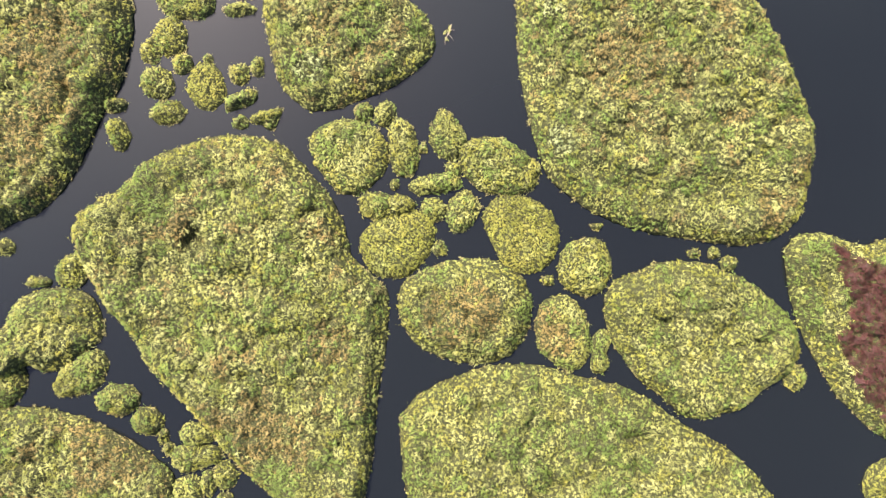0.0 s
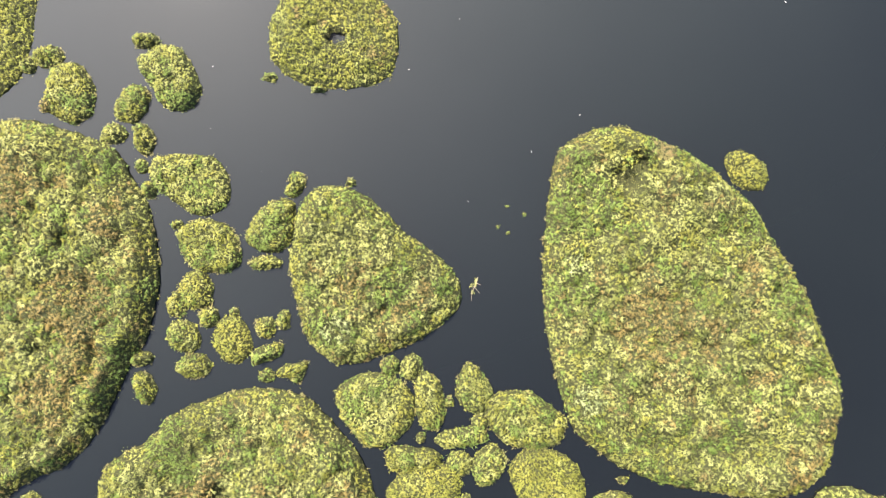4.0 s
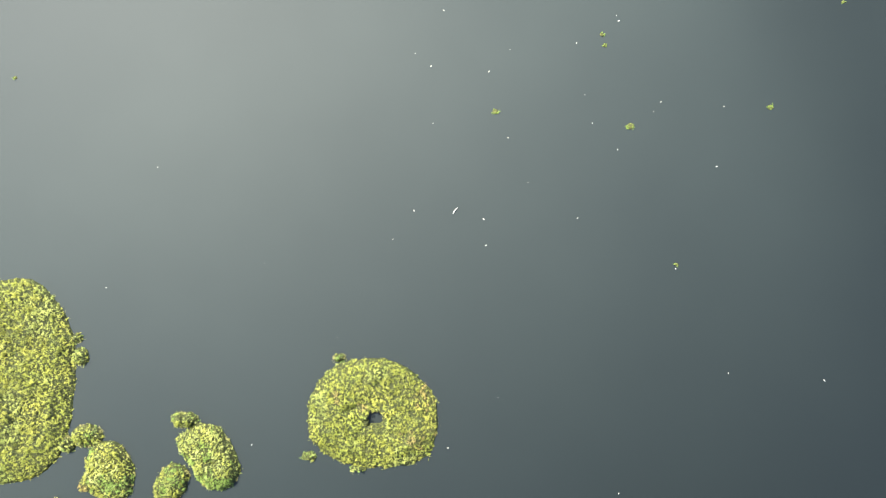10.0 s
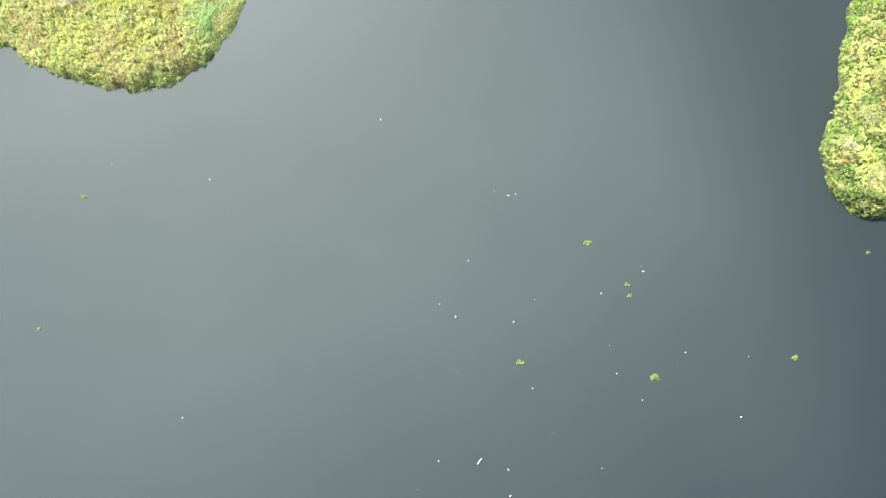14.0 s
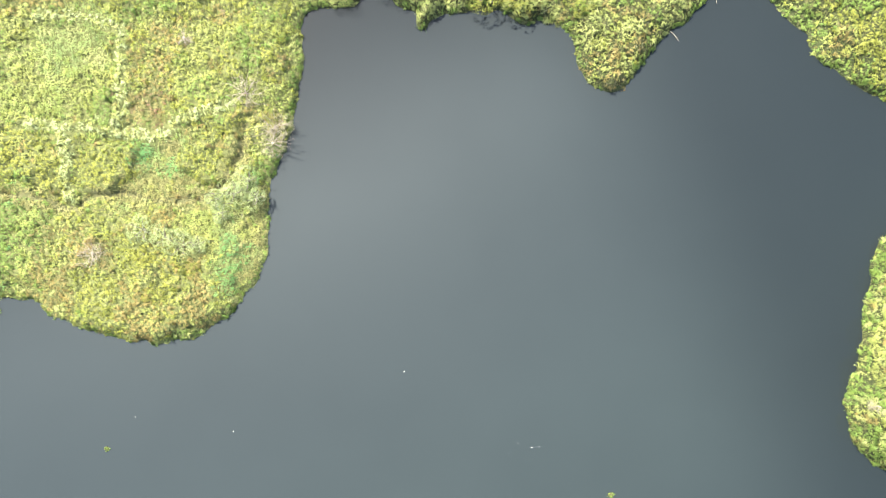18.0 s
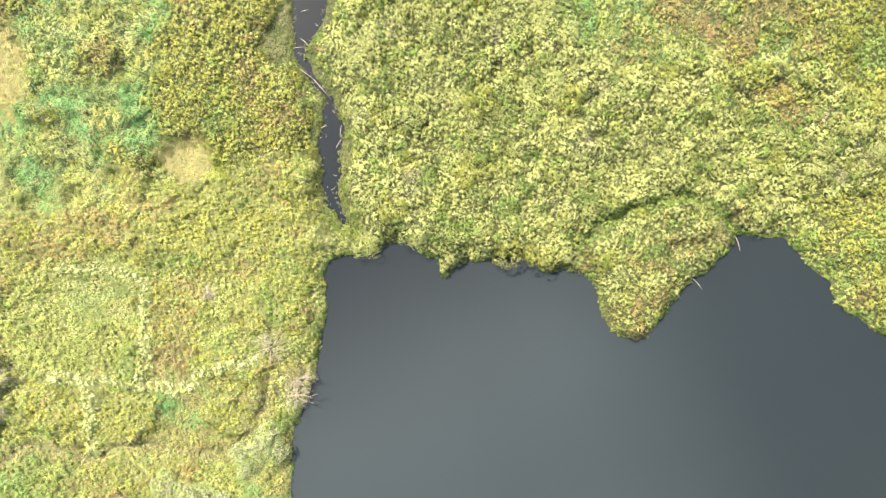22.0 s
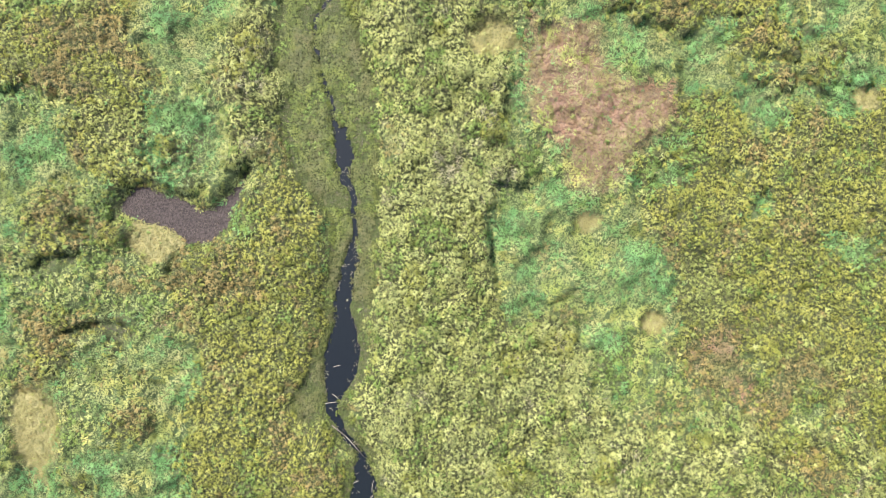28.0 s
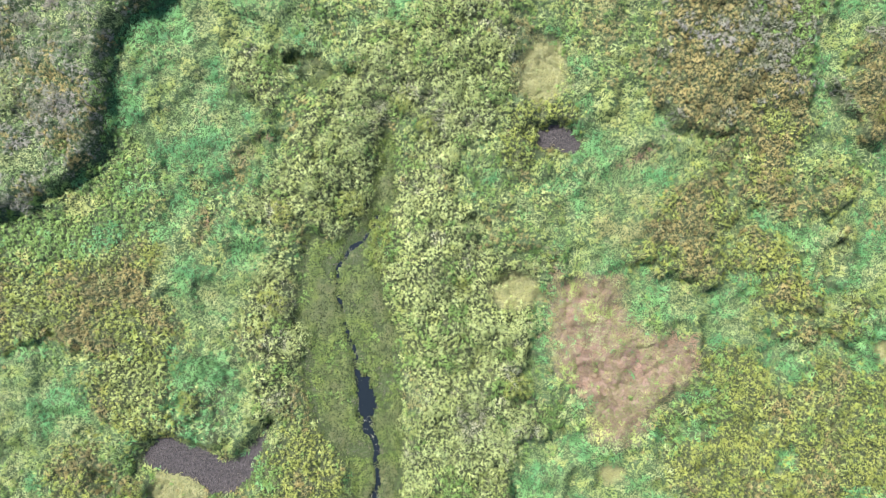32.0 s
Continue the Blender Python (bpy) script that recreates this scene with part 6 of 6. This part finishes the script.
dead_tree(-28.9, 121.9, 2.1, 51, "bleached leafless bush with spreading branches by the shore")
dead_tree(-26.3, 118.9, 1.8, 52, "pale dead bush leaning over the water's edge")
dead_tree(-26.6, 117.4, 1.7, 53, "pale dead bush leaning over the water's edge")
dead_tree(-43.1, 107.1, 1.6, 54, "bleached dry bush among low yellow-green plants")
dead_tree(28.9, 93.2, 0.8, 55, "grey dead branches hanging over the lake's edge")
dead_tree(31.8, 90.4, 1.2, 56, "grey dead branches hanging over the lake's edge")
dead_tree(-34.6, 127.0, 0.9, 57, "small bleached dry bush among low plants")


def log(name, x, y, z, length, radius, turn, mat, label, category):
    """A weathered stick or trunk, lying level, with a stub of a branch."""
    bm = bmesh.new()
    h = length / 2
    tube(bm, (-h, 0, 0), (-h * 0.2, 0.04 * length, 0.01), radius * 0.8, radius, 7)
    tube(bm, (-h * 0.2, 0.04 * length, 0.01), (h, -0.02 * length, 0), radius, radius * 0.6, 7)
    tube(bm, (h * 0.3, 0, 0), (h * 0.5, 0.12 * length, 0.03), radius * 0.5, radius * 0.25, 5)
    ob = tagged(new(name, bm_mesh(name, bm, mat)), label, category)
    ob.matrix_basis = pose(x, y, z, 0, 0, turn)
    return ob


log("floating_log", -5.0, 63.5, 0.02, 0.75, 0.09, 55, FOAM, "short bleached log adrift on the open lake", "log")
log("log_bridge", -24.9, 146.6, 0.22, 4.2, 0.055, -43, BARK, "dark crooked log laid across the narrow channel", "log")
log("pole", -29.5, 111.0, 0.75, 1.6, 0.05, 95, DEAD_WOOD, "bleached pole lying on the headland grass", "pole")
log("pole", -30.3, 111.1, 0.75, 1.7, 0.05, 5, DEAD_WOOD, "bleached pole lying on the headland grass", "pole")
for x, y, z, length, turn in ((15.0, 131.5, 0.12, 1.5, -72), (11.2, 127.7, 0.1, 1.3, -48), (-26.6, 150.1, 0.03, 1.0, 8), (-26.1, 150.7, 0.03, 0.8, -38), (-27.0, 151.2, 0.03, 0.7, 70), (-26.0, 153.6, 0.03, 0.7, 15), (-22.6, 142.2, 0.04, 1.1, 84), (-22.8, 141.0, 0.04, 0.9, 62), (-24.2, 142.6, 0.03, 0.6, 25)):
    log("fallen_branch", x, y, z, length, 0.03, turn, DEAD_WOOD, "thin bleached branch lying in the water by the bank", "branch")
rb = random.Random(5)
top = tagged(new("drifting_branch"), "leafless pale green branch floating on dark water", "branch")
top.location = (0.5, 20.4, 0.03)
bm = bmesh.new()
branches(bm, (0.3, 0.9, 0), (-0.35, -1, 0.0), 1.5, 0.05, 1, rb)
part("stem", bm_mesh("stem", bm, DEAD_WOOD), top)
v, f, tn = tufts("fresh", np.array([(0.2, 0.7, 0.02), (0.0, 0.2, 0.02), (-0.3, 0.1, 0.02), (-0.2, -0.5, 0.02), (0.1, 0.4, 0.02)]), np.full(5, 0.8), np.tile((0.0, 0.0, 1.0), (5, 1)), np.full(5, 0.6))
part("leaf_spray", mesh_from("leaf_spray", v, f, [LEAF["fresh"]], tone=tn), top, kind="stuff")

# ---- litter along the channel ----
cx_, cy_ = np.meshgrid(np.arange(-29, -20, 0.3), np.arange(133, 192, 0.3))
cx_, cy_ = (cx_ + rng.uniform(-0.15, 0.15, cx_.shape)).ravel(), (cy_ + rng.uniform(-0.15, 0.15, cy_.shape)).ravel()
depth = field(shore, cx_, cy_)
drift = (depth < 0.05) & (depth > -0.5) & (rng.random(len(cx_)) < 0.9 * fbm(cx_, cy_, 2.0, 55) - 0.14)
v, f, tn = tufts("straw", np.stack([cx_, cy_, np.full(len(cx_), 0.015)], -1)[drift], rng.uniform(0.35, 0.75, drift.sum()), np.tile((0.0, 0.0, 1.0), (drift.sum(), 1)), rng.uniform(0.0, 0.5, drift.sum()), 3)
tagged(new("channel_litter", mesh_from("channel_litter", v, f, [LEAF["bleached"]], tone=tn)), "pale dead stalks floating along the narrow channel", "litter", kind="stuff")

# ---- things adrift on the lake ----
FLOATING_TUFTS = [(-42.6, 88.6, 0.38), (-1.2, 72.9, 0.43), (11.6, 71.5, 0.54), (24.9, 73.3, 0.43), (8.9, 80.2, 0.32), (9.2, 79.2, 0.32), (5.2, 84.2, 0.43), (31.8, 83.3, 0.27), (16.0, 58.4, 0.27), (-46.7, 76.1, 0.27), (3.6, 28.0, 0.27), (2.7, 26.1, 0.27), (3.7, 25.5, 0.32), (5.2, 27.3, 0.32), (-53.0, 101.6, 0.48)]
FLECKS_A = [(-14.4, 95.9), (-30.6, 90.2), (-4.5, 88.1), (-1.6, 88.8), (-3.6, 89.1), (-2.3, 88.7), (-6.1, 82.5), (0.2, 78.8), (6.5, 79.4), (-1.8, 76.7), (-7.1, 71.8), (0.0, 70.4), (1.9, 66.2), (-8.9, 63.5), (-10.9, 60.8), (6.6, 62.8), (19.8, 67.7), (8.0, 71.8), (14.5, 73.8), (13.8, 72.9), (20.5, 73.4), (10.4, 69.3)]
FLECKS_B = [(7.3, 74.5), (10.3, 82.0), (10.5, 81.5), (-33.2, 67.6), (-8.8, 78.4), (-7.3, 77.2), (-2.3, 62.7), (-2.1, 60.2), (-23.1, 58.5), (-38.1, 56.2), (-39.9, 91.6), (-19.7, 31.3), (-0.1, 28.5), (-0.9, 45.8), (10.5, 36.7), (15.9, 58.0), (30.0, 47.4), (-24.5, 35.4), (-24.3, 41.3), (-16.2, 51.5), (-5.7, 41.0), (20.9, 48.1), (5.9, 33.2)]


def drifting_plant(x, y, r, seed):
    """A floating rosette of leaves on a small root clump."""
    top = tagged(new("drifting_plant"), "small tuft of green leaves adrift on the water", "water plant", "plants adrift on the lake")
    top.location = (x, y, 0)
    q = np.random.default_rng(seed)
    n = max(4, int(r * r * 60))
    a, d = q.uniform(0, 2 * np.pi, n), np.sqrt(q.uniform(0, 1, n)) * r * 0.8
    at = np.stack([np.cos(a) * d * 1.15, np.sin(a) * d * 0.8, np.full(n, 0.05)], -1)
    v, f, tn = tufts("silver", at, np.full(n, 0.42), np.tile((0.0, 0.0, 1.0), (n, 1)), q.uniform(0.2, 1, n))
    part("foliage", mesh_from("foliage", v, f, [LEAF["green"]], tone=tn), top, kind="stuff")
    bm = bmesh.new()
    bmesh.ops.create_icosphere(bm, subdivisions=2, radius=1.0)
    for vert in bm.verts:
        vert.co *= 1 + 0.3 * noise.noise(vert.co * 1.7 + Vector((seed, 0, 0)))
        vert.co = Vector((vert.co.x * r * 0.7, vert.co.y * r * 0.55, vert.co.z * 0.07))
    part("root_clump", bm_mesh("root_clump", bm, SOIL), top)


for i, (x, y, r) in enumerate(FLOATING_TUFTS):
    drifting_plant(x, y, r, 600 + i)


def fleck_mesh(seed):
    """A crumpled scrap of bleached leaf and foam."""
    bm = bmesh.new()
    bmesh.ops.create_icosphere(bm, subdivisions=2, radius=1.0)
    for vert in bm.verts:
        vert.co *= 1 + 0.6 * noise.noise(vert.co * 2.1 + Vector((seed * 3.1, 0, 0)))
        vert.co = Vector((vert.co.x * 0.16, vert.co.y * 0.09, vert.co.z * 0.05))
    return bm_mesh("scrap", bm, FOAM)


FLECKS = [fleck_mesh(k) for k in range(5)]
for i, (x, y) in enumerate(FLECKS_A + FLECKS_B):
    ob = tagged(new("drifting_scrap", FLECKS[i % 5]), "pale scrap of bleached leaf adrift on the lake", "litter", "scraps adrift on the lake")
    s = rs.uniform(0.3, 0.75)
    ob.matrix_basis = pose(x, y, 0.01, 0, 0, rs.uniform(0, 360)) @ Matrix.Diagonal((s, s, s, 1))
